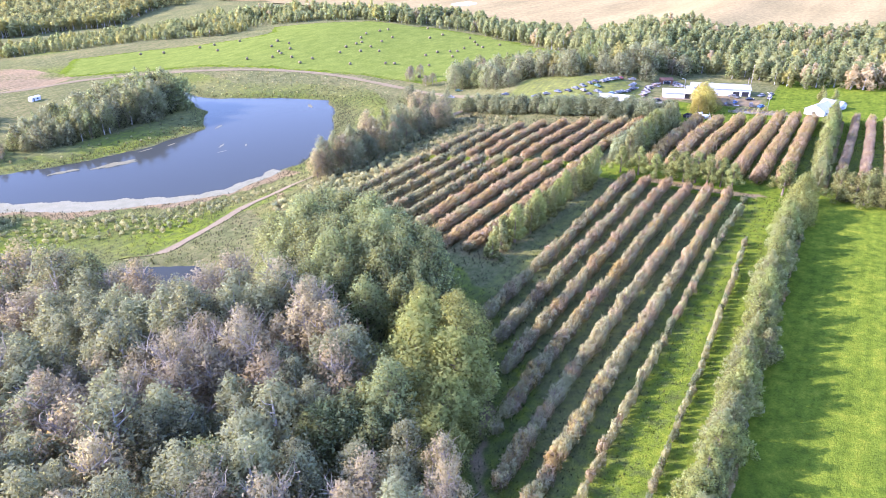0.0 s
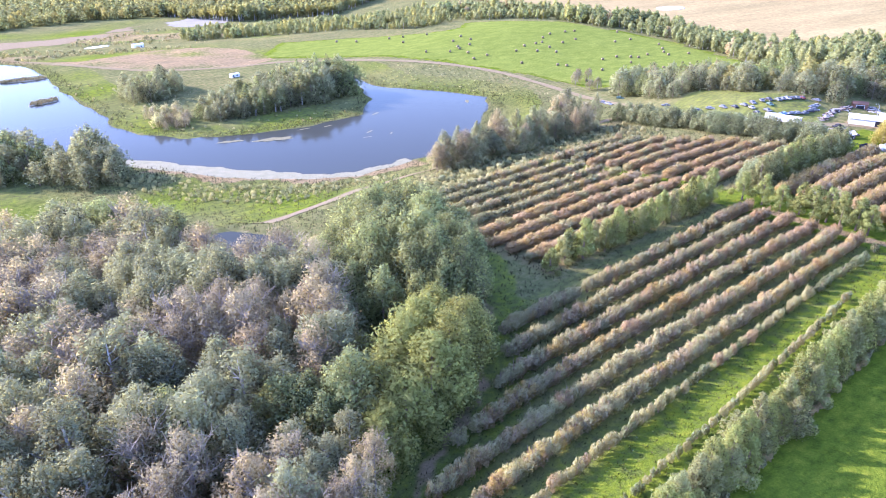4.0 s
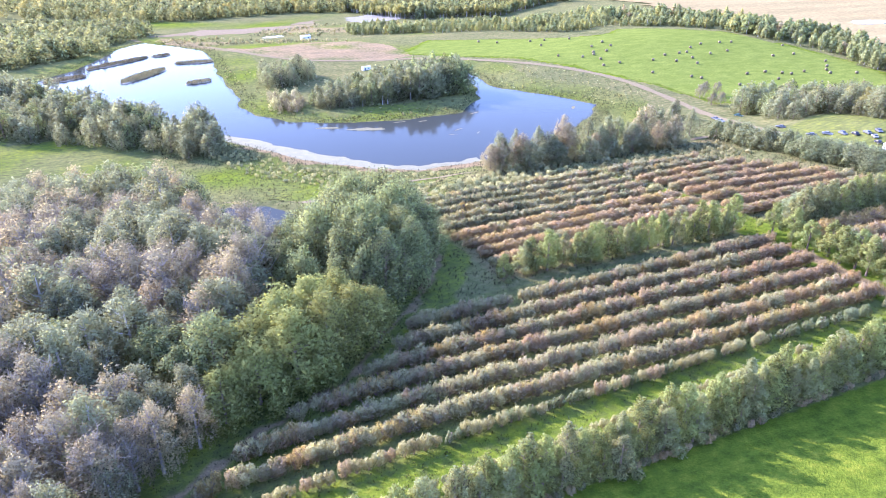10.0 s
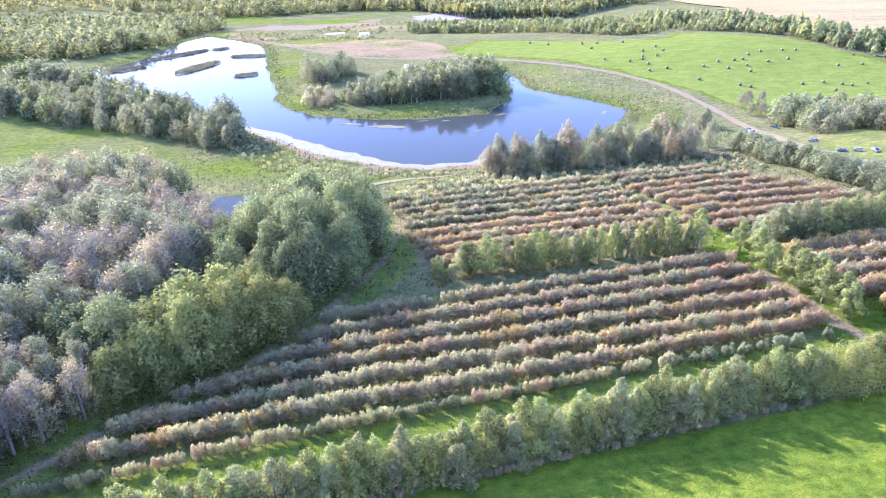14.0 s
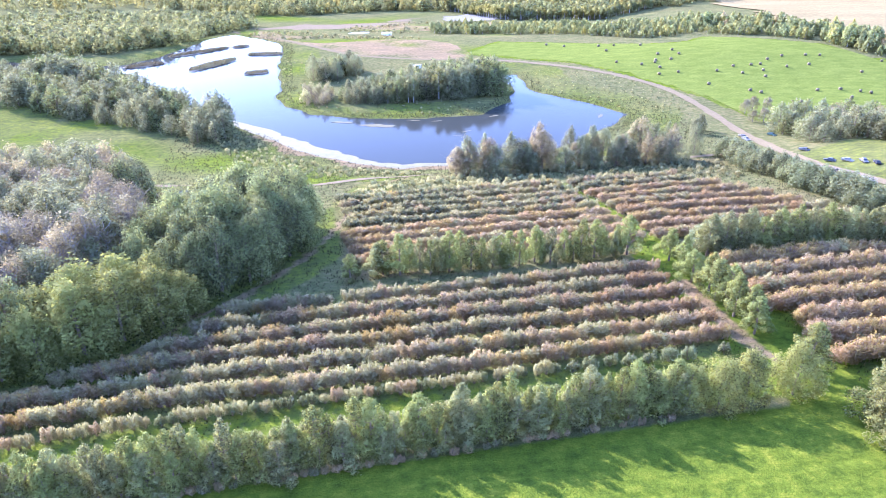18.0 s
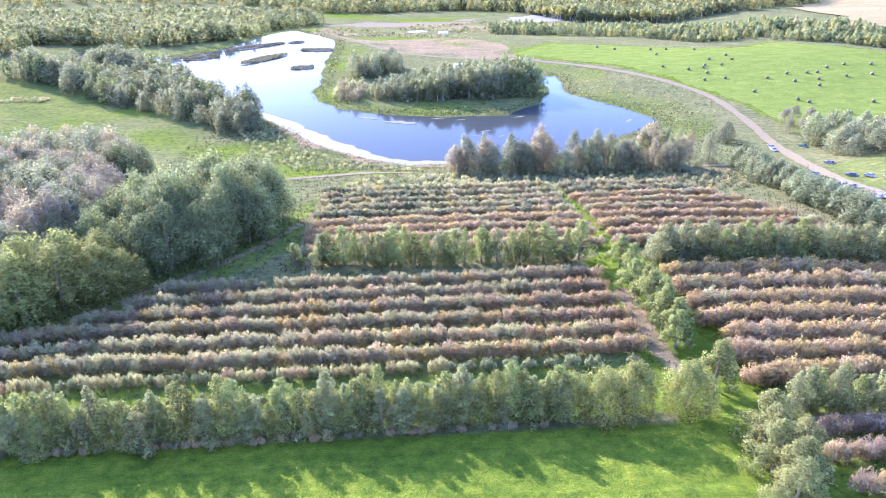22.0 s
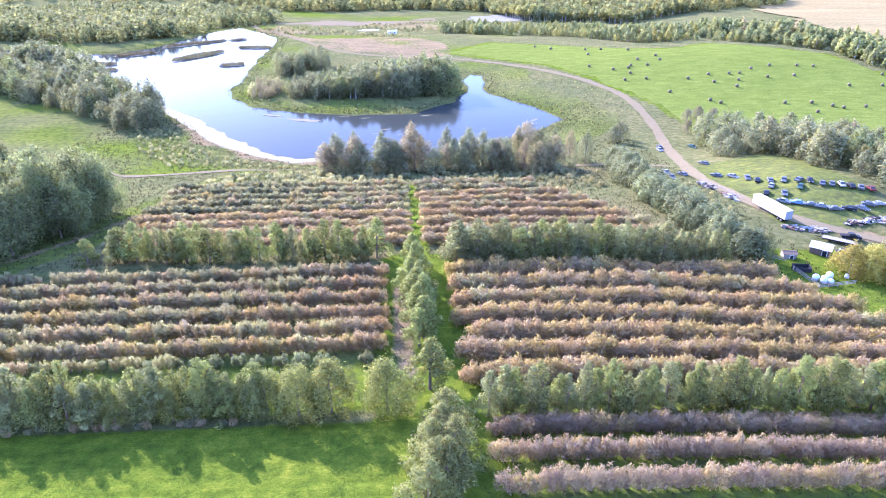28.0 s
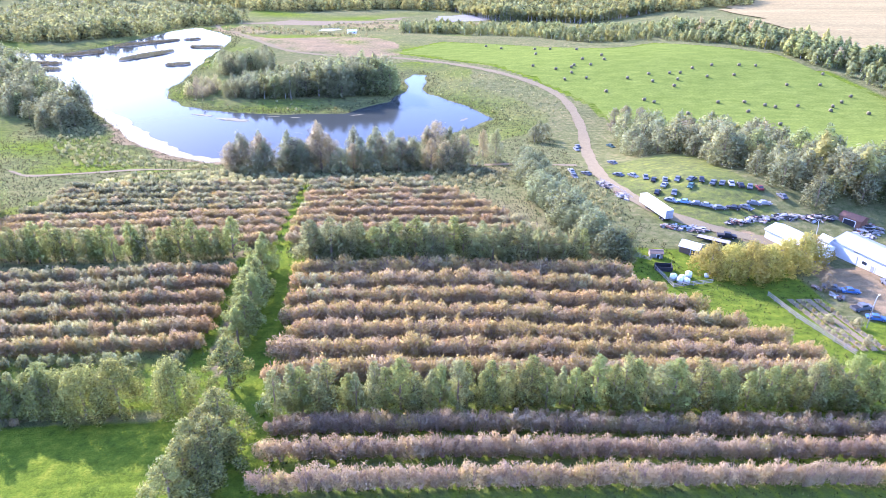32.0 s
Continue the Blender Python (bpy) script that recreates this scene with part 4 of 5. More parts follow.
# ---- woods ----
# the two great crowns at the wood's edge
for k, (x, y, h) in enumerate(((41, 77, 12), (47.5, 79.5, 14.5), (55, 82, 16.5), (62, 85, 16), (69, 89.5, 14), (47, 86, 15.5), (54, 89, 17.5), (61, 92, 16.5), (67, 96, 14.5), (73.5, 92.5, 11))):
    plant(np.random.default_rng(140 + k), "maple", x, y, h, "edge of the wood", 1.3)
rng = np.random.default_rng(210)
for x, y in scatter(rng, [(62, 106), (72, 98), (82, 97), (89, 105), (101, 128), (103, 146), (94, 158), (78, 152), (66, 138), (58, 124)], 6.6):
    rim = float(inside_distance(x, y, np.array([(60, 104), (84, 94), (108, 130), (106, 148), (96, 160), (76, 154), (56, 124)], float)))
    plant(rng, "poplar", x, y, 15.0 + 7.0 * min(1.0, rim / 13) + rng.normal() * 0.8, "edge of the wood", 1.05)
# trees west of about x -5 stay out of view, kept for their shadows
WOOD = [(-20, 38), (2, 42), (22, 62), (34, 74), (46, 90), (56, 108), (62, 140), (56, 158), (48, 185), (36, 206), (10, 214), (-15, 200), (-20, 120)]
near_pool = lambda x, y: (x > 46 and y > 140) or math.hypot(x - 66, y - 184) < 17
rng = np.random.default_rng(200)
for x, y in scatter(rng, WOOD, 6.6):
    if not near_pool(x, y):
        pale = waves(x, y, 9.0, 1.3) + rng.normal() * 0.25
        key = "aspengrey" if pale > 0.22 else "aspengreen" if pale > -0.75 else "poplar"
        key = "aspentan" if rng.random() < 0.12 else key
        plant(rng, key, x, y, rng.uniform(12, 16.5) + 6.5 * float(sstep(60, 125, y)) * rng.uniform(0.6, 1.15), "mixed wood", 1.25)
for k, (x, y, key, h) in enumerate(((23, 61, "aspengreen", 13), (17, 55, "aspengreen", 14), (10, 49, "aspentan", 13), (30, 68.5, "aspentan", 14), (36, 72.5, "aspentan", 12.5), (26, 66, "aspengrey", 15), (14, 57, "aspengrey", 15))):
    plant(np.random.default_rng(160 + k), key, x, y, h, "mixed wood", 1.1)
woods_stuff("bank_wood", 201, [(-112, 425), (-70, 394), (-38, 360), (-11, 340), (17, 317), (40, 299), (58, 283), (70, 300), (58, 320), (20, 366), (-6, 404), (-30, 430), (-85, 462)], 7.0, {"midleaf": 0.7, "midgreen": 0.3}, 8, 20, "grey-green poplars of the wood on the pond bank", open_at=-0.75, grain=9)
rng = np.random.default_rng(202)
for x, y in scatter(rng, [(126, 349), (150, 344), (190, 345), (224, 356), (226, 372), (190, 378), (140, 374), (124, 362)], 5.3):
    tall = 9.0 + 9.0 * float(sstep(124, 200, x)) + rng.uniform(-2.0, 2.2)
    pale = y < 350 and x > 150 and rng.random() < 0.6
    plant(rng, "birch" if pale else choose(rng, {"midleaf": 0.6, "midgreen": 0.4}), x, y, tall, "peninsula wood", 1.15)
grove(203, [(106, 412), (126, 408), (144, 432), (138, 448), (112, 440)], 7, {"midleaf": 0.6, "midgreen": 0.4}, 11, 15, "peninsula wood", 1.1)
grove(204, [(104, 352), (118, 345), (120, 372), (104, 380)], 4.5, {"shrub": 0.4, "fargrey": 0.6}, 4, 8, "peninsula wood")
grove(205, [(330, 250), (318, 206), (334, 196), (346, 172), (350, 150), (356, 136), (378, 130), (400, 116), (412, 150), (392, 158), (376, 180), (382, 215), (388, 246), (362, 256)], 7.4, {"midleaf": 0.8, "farmustard": 0.05, "midgreen": 0.25, "fargrey": 0.1}, 7, 14.5, "yard wood", 1.35, lambda x, y: math.hypot(x - 364.7, y - 126.6) < 8 or line_distance(x, y, ROAD) < 7)
for k, (x, y) in enumerate(((305.5, 95.5), (310, 93.5), (315, 93.5), (320, 95), (325.5, 97), (331.5, 99), (336.5, 101.5))):
    plant(np.random.default_rng(170 + k), "yellow", x, y, 8.2 + (k % 3) * 0.8, "garden trees", 1.3)
plant(np.random.default_rng(180), "aspentan", 331.8, 86, 5.5, "", 1.2)

MIX = {"farleaf": 0.6, "fargreen": 0.3, "farmustard": 0.04, "fartan": 0.06}
woods_stuff("far_woods_west", 300, [(-150, 560), (-60, 535), (-15, 560), (20, 610), (10, 680), (60, 800), (-60, 900), (-350, 880), (-420, 560), (-260, 470), (-160, 500)], 10.5, {"dimleaf": 0.6, "dimgreen": 0.4}, 9, 19, "dense grey-green woods beyond the pond", False)
woods_stuff("far_woods_bank", 301, [(-250, 470), (-150, 445), (-118, 428), (-150, 380), (-170, 300), (-240, 260), (-340, 350)], 9.5, MIX, 10, 15, "grey-green woods on the far bank")
woods_stuff("far_woods_north", 302, [(60, 905), (250, 930), (318, 905), (352, 795), (420, 792), (447, 764), (540, 806), (570, 786), (700, 860), (800, 1100), (500, 1250), (100, 1250), (-100, 1050)], 12.5, {"dimmustard": 0.12, "dimleaf": 0.6, "dimgreen": 0.28}, 12, 20, "autumn woods on the skyline", False)
woods_stuff("birch_belt", 309, [(300, 935), (345, 782), (420, 778), (447, 752), (545, 796), (545, 812), (447, 772), (420, 796), (358, 800), (322, 940)], 7.0, {"farbirch": 0.7, "farleaf": 0.3}, 12, 19, "belt of yellowing birches with pale stems")
woods_stuff("far_thicket", 303, [(232, 652), (244, 630), (282, 610), (330, 570), (364, 530), (392, 494), (436, 516), (485, 490), (518, 460), (556, 560), (520, 655), (440, 668), (360, 692), (250, 712)], 7.5, {"farleaf": 0.55, "farmustard": 0.2, "fargreen": 0.25}, 2.5, 11, "thicket behind the hay field", open_at=-0.3, grain=11)
woods_stuff("far_woods_hill", 304, [(470, 590), (530, 520), (514, 420), (523, 345), (503, 287), (486, 252), (525, 200), (556, 240), (566, 330), (582, 420), (575, 520), (520, 625)], 9, MIX, 7, 16, "belt of trees behind the hay hill", open_at=-0.55)
woods_stuff("far_woods_yard", 305, [(482, 252), (462, 222), (425, 176), (412, 150), (398, 108), (386, 60), (400, -20), (450, -80), (600, -60), (566, 86), (530, 190), (492, 250)], 9, MIX, 10, 15, "belt of woods behind the farmyard")
woods_stuff("far_woods_horizon", 306, [(-700, 1000), (-100, 1050), (300, 1250), (900, 1500), (700, 1900), (-900, 1700)], 34, {"dimleaf": 0.8, "dimmustard": 0.2}, 16, 24, "woods along the horizon", False)
woods_stuff("far_woods_field", 307, [(860, 440), (930, 450), (960, 500), (900, 520)], 11, MIX, 12, 18, "clump of trees in the grain field")
woods_stuff("far_woods_east", 308, [(900, -60), (1000, -120), (1120, 0), (1050, 60)], 13, MIX, 12, 18, "dark woods at the edge of the grain field")

grove(206, [(158, 196), (255, 197), (262, 205), (158, 206)], 4.2, {"shrub": 1}, 2.0, 4.0, "pond shrubs")


def shrub_stuff(name, poly, spacing, mix, hmin, hmax, label, seed, wet=-1.5, open_at=-9.0):
    rng = np.random.default_rng(seed)
    items = []
    P = scatter(rng, poly, spacing)
    x, y = P.T
    ok = (inside_distance(x, y, POND) < wet) & (inside_distance(x, y, POOL) < wet) & (line_distance(x, y, TRACK) > 3) & (line_distance(x, y, ROAD) > 4) & (waves(x, y, 13, 2) > open_at)
    for x, y in P[ok]:
        key = choose(rng, mix)
        s = rng.uniform(hmin, hmax) / 3.0
        m = pose(x, y, gz(x, y) - 0.08, 0, 0, rng.uniform(0, 360)) @ Matrix.Diagonal((s * rng.uniform(1, 1.5), s * rng.uniform(1, 1.4), s, 1))
        items.append((BUSH[key][rng.integers(5)][0], m))
    joined(name, items, label, "shrubs")


shrub_stuff("rough_shrubs", [(112, 178), (182, 178), (196, 192), (160, 200), (126, 198)], 3.4, {"scrubgreen": 0.4, "scrubolive": 0.6}, 1.0, 2.6, "rough brown and olive scrub", 401)
shrub_stuff("rough_scrub", [(196, 172), (262, 165), (268, 196), (200, 200)], 3.8, {"scrubgreen": 0.5, "scrubolive": 0.6}, 0.8, 2.2, "rough brown and olive scrub", 402)
shrub_stuff("bank_shrubs", [(70, 296), (92, 262), (112, 240), (140, 226), (150, 216), (96, 214), (72, 250), (58, 288)], 3.6, {"scrubgreen": 0.6, "scrubolive": 0.5}, 0.7, 2.0, "low green scrub on the pond bank", 403)
shrub_stuff("shore_scrub", [(90, 520), (86, 380), (110, 330), (150, 318), (200, 318), (236, 345), (232, 400), (160, 395), (112, 470)], 7.5, {"scrubgreen": 0.6, "scrubolive": 0.6}, 0.5, 1.5, "low scrub and reeds on the shore", 404)
shrub_stuff("road_scrub", [(250, 350), (280, 300), (300, 262), (318, 300), (318, 352), (296, 392), (258, 420)], 5.5, {"scrubgreen": 0.7, "scrubolive": 0.4}, 0.4, 1.2, "low scrub between pond and road", 405)
shrub_stuff("far_scrub", [(90, 590), (160, 590), (235, 560), (240, 640), (270, 770), (240, 800), (140, 735), (60, 760), (50, 690)], 7.5, {"scrubgreen": 0.5, "scrubolive": 0.6}, 0.8, 3.2, "scrub and sedge in streaks on the flats", 406, open_at=0.05)
shrub_stuff("yard_scrub", [(272, 168), (290, 200), (296, 160), (296, 132), (286, 128)], 3.6, {"scrubgreen": 0.5, "scrubolive": 0.6}, 0.6, 1.6, "weeds beside the willow row", 407)
shrub_stuff("pit_scrub", [(-92, 356), (-66, 358), (-64, 368), (-88, 366)], 2.6, {"scrubolive": 1}, 1.0, 2.2, "dark scrub round a small pit in the field", 408)


# ---- pond details ----
REED = leaf_mat("reed_leaf", (0.115, 0.108, 0.050), (0.180, 0.158, 0.079), (0.238, 0.202, 0.108), 0.4)
SEDGE = leaf_mat("sedge_leaf", (0.072, 0.083, 0.025), (0.104, 0.112, 0.036), (0.140, 0.137, 0.050), 0.45)
MUDM = rough_mat("shore_mud", (0.144, 0.130, 0.101), (0.245, 0.223, 0.180), 0.8, 0.9)
SCUM = rough_mat("pale_algae", (0.070, 0.066, 0.034), (0.128, 0.118, 0.070), 0.6, 0.8, spec=0.04)


def blades(rng, x, y, z, h, n, spread, mat, name, wide=0.10):
    """Upright blades at the given spots; returns a mesh."""
    k = len(x)
    X, Y, Z = (np.repeat(v, n) for v in (x, y, z))
    X, Y = X + rng.normal(size=k * n) * spread, Y + rng.normal(size=k * n) * spread
    a, hh = rng.uniform(0, 6.28, k * n), np.repeat(h, n) * rng.uniform(0.6, 1.15, k * n)
    dx, dy = np.cos(a) * wide * hh, np.sin(a) * wide * hh
    lx, ly = rng.normal(size=k * n) * 0.3 * hh, rng.normal(size=k * n) * 0.3 * hh
    v = np.stack([np.stack([X - dx, Y - dy, Z - 0.05], 1), np.stack([X + dx, Y + dy, Z - 0.05], 1),
                  np.stack([X + dx * 0.6 + lx, Y + dy * 0.6 + ly, Z + hh], 1), np.stack([X - dx * 0.6 + lx, Y - dy * 0.6 + ly, Z + hh * 0.93], 1)], 1).reshape(-1, 3)
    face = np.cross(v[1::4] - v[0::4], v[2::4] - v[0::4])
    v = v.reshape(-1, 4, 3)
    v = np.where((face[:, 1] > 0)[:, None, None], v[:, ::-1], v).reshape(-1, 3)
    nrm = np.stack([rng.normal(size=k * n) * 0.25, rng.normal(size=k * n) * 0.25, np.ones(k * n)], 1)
    return cloud_mesh(name, v, np.arange(k * n * 4).reshape(-1, 4), mat, np.repeat(nrm / np.linalg.norm(nrm, axis=1)[:, None], 4, 0))


def islet(seed, a, b, w, label):
    """A long low mound of mud with standing reeds, in the pond."""
    rng = np.random.default_rng(seed)
    a, b = Vector((*a, 0)), Vector((*b, 0))
    ln, ang = (b - a).length, math.atan2(b.y - a.y, b.x - a.x)
    mid = (a + b) / 2
    root = thing("reed_islet", Matrix.Translation((mid.x, mid.y, WATER_Z)) @ Matrix.Rotation(ang, 4, 'Z'), label, "islet", "reed islets")
    bm = bmesh.new()
    bmesh.ops.create_uvsphere(bm, u_segments=28, v_segments=10, radius=1)
    for v in bm.verts:
        t = math.atan2(v.co.y, v.co.x)
        k = 1 + 0.14 * math.sin(3 * t + seed) + 0.1 * math.sin(7 * t + 2 * seed)
        v.co = (v.co.x * ln / 2 * k, v.co.y * w / 2 * k, v.co.z * 0.45)
    part("mound", bm, MUDM, root, smooth=True)
    n = int(ln * w * 2.2)
    r, t = np.sqrt(rng.random(n)) * 0.97, rng.uniform(0, 6.28, n)
    x, y = r * np.cos(t) * ln / 2, r * np.sin(t) * w / 2
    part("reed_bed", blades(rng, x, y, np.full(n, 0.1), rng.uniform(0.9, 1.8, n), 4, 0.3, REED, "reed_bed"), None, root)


for k, (a, b, w) in enumerate((((25, 470), (54, 510), 12), ((64, 451), (80, 457), 8), ((62, 526), (90, 524), 8), ((-22, 490), (3, 504), 9), ((2, 526), (46, 562), 8), ((-36, 462), (-10, 459), 9),
                               ((-28, 441), (-2, 439), 8), ((48, 560), (62, 566), 5))):
    islet(500 + k, a, b, w, "long low islet of tan reeds in the pond")


def flat_patch(name, seed, x, y, rx, ry, z, mat, label, category, rz=0.0, thick=0.12):
    """A thin irregular patch, such as a sandbar or floating weed."""
    bm = bmesh.new()
    n = 40
    ring = []
    for i in range(n):
        t = 6.2832 * i / n
        k = 1 + 0.22 * math.sin(2 * t + seed) + 0.16 * math.sin(5 * t + 2.1 * seed) + 0.08 * math.sin(11 * t + seed)
        ring.append((math.cos(t) * rx * k, math.sin(t) * ry * k))
    top = [bm.verts.new((px * 0.8, py * 0.8, thick)) for px, py in ring]
    low = [bm.verts.new((px, py, -0.25)) for px, py in ring]
    bm.faces.new(top)
    for i in range(n):
        bm.faces.new((low[i], low[(i + 1) % n], top[(i + 1) % n], top[i]))
    ob = part(name, bm, mat)
    ob.matrix_basis = pose(x, y, z, 0, 0, rz)
    return tagged(ob, label, category)


flat_patch("sandbar", 3, 140, 305, 10, 3.2, WATER_Z, SCUM, "pale mud bar at the pond's edge", "sandbar", -12)
flat_patch("sandbar", 8, 122, 315, 6, 2.0, WATER_Z, SCUM, "pale mud bar at the pond's edge", "sandbar", -20)
for k, (x, y, rx, ry, rz) in enumerate(((183, 286, 3.5, 0.7, 20), (190, 277, 2, 0.6, 40), (177, 279, 2.5, 0.5, -10), (160, 311, 4, 0.7, 0), (205, 312, 5, 0.8, 25), (172, 308, 4, 0.6, 5),
                                        (118, 260, 7, 1.4, -52), (108, 270, 6, 1.3, -55), (128, 250, 7, 1.2, -35), (262, 300, 4, 1.5, 60))):
    flat_patch("algae_mat", k, x, y, rx, ry, WATER_Z - 0.03, SCUM, "pale mat of floating weed on the pond", "algae", rz, 0.05)

# the pale crust of dried weed along the near shore
SX, SY = np.meshgrid(np.arange(-30, 180, 0.8), np.arange(228, 420, 0.8))
sd = inside_distance(SX, SY, POND)
near = (SY < np.where(SX > 143, 246, 388 - 1.05 * (SX - 10))) & (SX < 172)
wide = 5.0 + 4.5 * sstep(140, 105, SX) + 2.6 * waves(SX, SY, 9, 2) + 1.3 * waves(SX, SY, 2.2, 1)
CRUST = rough_mat("dried_weed", (0.078, 0.078, 0.040), (0.168, 0.156, 0.100), 0.35, 0.75, 0.3, spec=0.06)
tagged(new("shore_crust", grid_mesh("shore_crust", SX, SY, np.full(SX.shape, WATER_Z + 0.09), CRUST, near & (sd > -5 - 3 * waves(SX, SY, 6, 4)) & (sd < wide))), "pale crust of dried pond weed along the near shore", "shore", kind="structure")

# sedges along the shore, meadow grass
rng = np.random.default_rng(510)
x, y = rng.uniform(-120, 300, 90000), rng.uniform(215, 640, 90000)
d = inside_distance(x, y, POND)
k = (d < 1.0) & (d > -9) & (rng.random(len(d)) < 0.75) & ~((x > 70) & (x < 172) & (y < 285) & (d > -6))
x, y = x[k], y[k]
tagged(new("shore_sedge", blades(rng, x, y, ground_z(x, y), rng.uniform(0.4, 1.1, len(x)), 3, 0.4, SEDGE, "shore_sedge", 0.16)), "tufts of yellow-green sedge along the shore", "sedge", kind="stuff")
x, y = rng.uniform(20, 330, 26000), rng.uniform(10, 100, 26000)
k = ((x < 190) & (y > 43)) | ((x > 200) & (y > 14))
x, y = x[k], y[k]
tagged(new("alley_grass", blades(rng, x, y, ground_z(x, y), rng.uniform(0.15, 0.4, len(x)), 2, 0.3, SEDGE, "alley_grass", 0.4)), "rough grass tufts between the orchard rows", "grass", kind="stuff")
x, y = rng.uniform(40, 300, 30000), rng.uniform(100, 330, 30000)
k = (inside_distance(x, y, POND) < -1) & (line_distance(x, y, TRACK) > 2) & (inside_distance(x, y, POOL) < -1)
x, y = x[k], y[k]
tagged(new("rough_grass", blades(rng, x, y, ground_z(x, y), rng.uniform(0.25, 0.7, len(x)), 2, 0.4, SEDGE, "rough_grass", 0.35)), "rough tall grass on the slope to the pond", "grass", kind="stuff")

# ---- hay bales ----
HAYM = rough_mat("hay", (0.085, 0.072, 0.038), (0.135, 0.115, 0.065), 3, 0.95, 0.6)
bm = bmesh.new()
bmesh.ops.create_cone(bm, cap_ends=True, segments=20, radius1=0.8, radius2=0.8, depth=1.5, matrix=pose(0, 0, 0.76, 90, 0, 0))
bmesh.ops.bevel(bm, geom=[e for e in bm.edges if abs(e.verts[0].co.y - e.verts[1].co.y) < 0.01 and abs(abs(e.verts[0].co.y) - 0.75) < 0.01], offset=0.09, segments=2, affect='EDGES')
for v in bm.verts:
    v.co.z = max(v.co.z, 0.03)
    v.co += Vector((math.sin(v.co.z * 9), math.sin(v.co.x * 8), math.sin(v.co.y * 11))) * 0.02
bale = tagged(part("hay_bale", bm, HAYM, smooth=True), "round hay bale lying on the mown field", "hay bale", "hay bales")
rng = np.random.default_rng(520)
first = True
BALES_A = ((334, 474), (320, 409), (363, 461), (357, 421), (373, 430), (347, 404), (344, 399), (358, 403), (341, 386), (333, 397), (333, 371), (347, 372), (371, 416), (372, 367), (351, 341), (388, 374),
           (385, 358), (402, 375), (409, 375), (402, 361), (395, 348), (421, 385), (423, 366), (437, 392), (456, 392), (442, 369))
BALES_B = ((467, 391), (368, 323), (372, 318), (383, 296), (408, 315), (423, 314), (417, 297), (432, 308), (436, 304), (466, 348), (450, 306), (488, 349), (505, 375), (470, 305), (464, 297), (480, 313),
           (493, 325), (482, 291), (423, 274), (409, 240), (350, 283), (300, 500), (310, 486), (345, 470), (330, 450))
for x, y in BALES_A + BALES_B:
    m = pose(x, y, gz(x, y) + 0.06, 0, 0, rng.uniform(0, 360)) @ Matrix.Scale(1.1, 4)
    if first:
        bale.matrix_basis, first = m, False
    else:
        copy_thing(bale, m).matrix_basis = m

# ---- farmyard ----
def paint(name, c, rough=0.45, metal=0.0):
    return rough_mat(name, tuple(v * 0.9 for v in c), c, 0.8, rough, 0.08, 10, metal)


WHITE = paint("white_sheet_metal", (0.461, 0.461, 0.448), 0.5)
GREYROOF = paint("grey_sheet_metal", (0.218, 0.224, 0.230), 0.55, 0.1)
WOODG = rough_mat("weathered_wood", (0.128, 0.115, 0.096), (0.211, 0.192, 0.166), 2, 0.9)
WOODB = rough_mat("brown_boards", (0.096, 0.064, 0.045), (0.154, 0.109, 0.077), 2, 0.9)
# near black: black steel parts, and the shade of openings put into colour
DARK = paint("black_and_opening_shade", (0.019, 0.019, 0.020), 0.8)
RUST = rough_mat("rusty_red", (0.096, 0.048, 0.029), (0.141, 0.074, 0.048), 1.5, 0.8)
TYRE = paint("tyre_rubber", (0.019, 0.019, 0.019), 0.9)
STEEL = paint("bare_steel", (0.288, 0.288, 0.294), 0.35, 0.7)
CONCRETE = rough_mat("concrete", (0.218, 0.211, 0.192), (0.294, 0.282, 0.262), 1, 0.9)
PLASTIC = paint("white_plastic_wrap", (0.480, 0.486, 0.480), 0.3)


def glass_mat():
    m, nt, n, l, p = node_mat("window_glass")
    p.inputs["Base Color"].default_value = (0.02, 0.025, 0.03, 1)
    p.inputs["Roughness"].default_value = 0.05
    return m


GLASS = glass_mat()


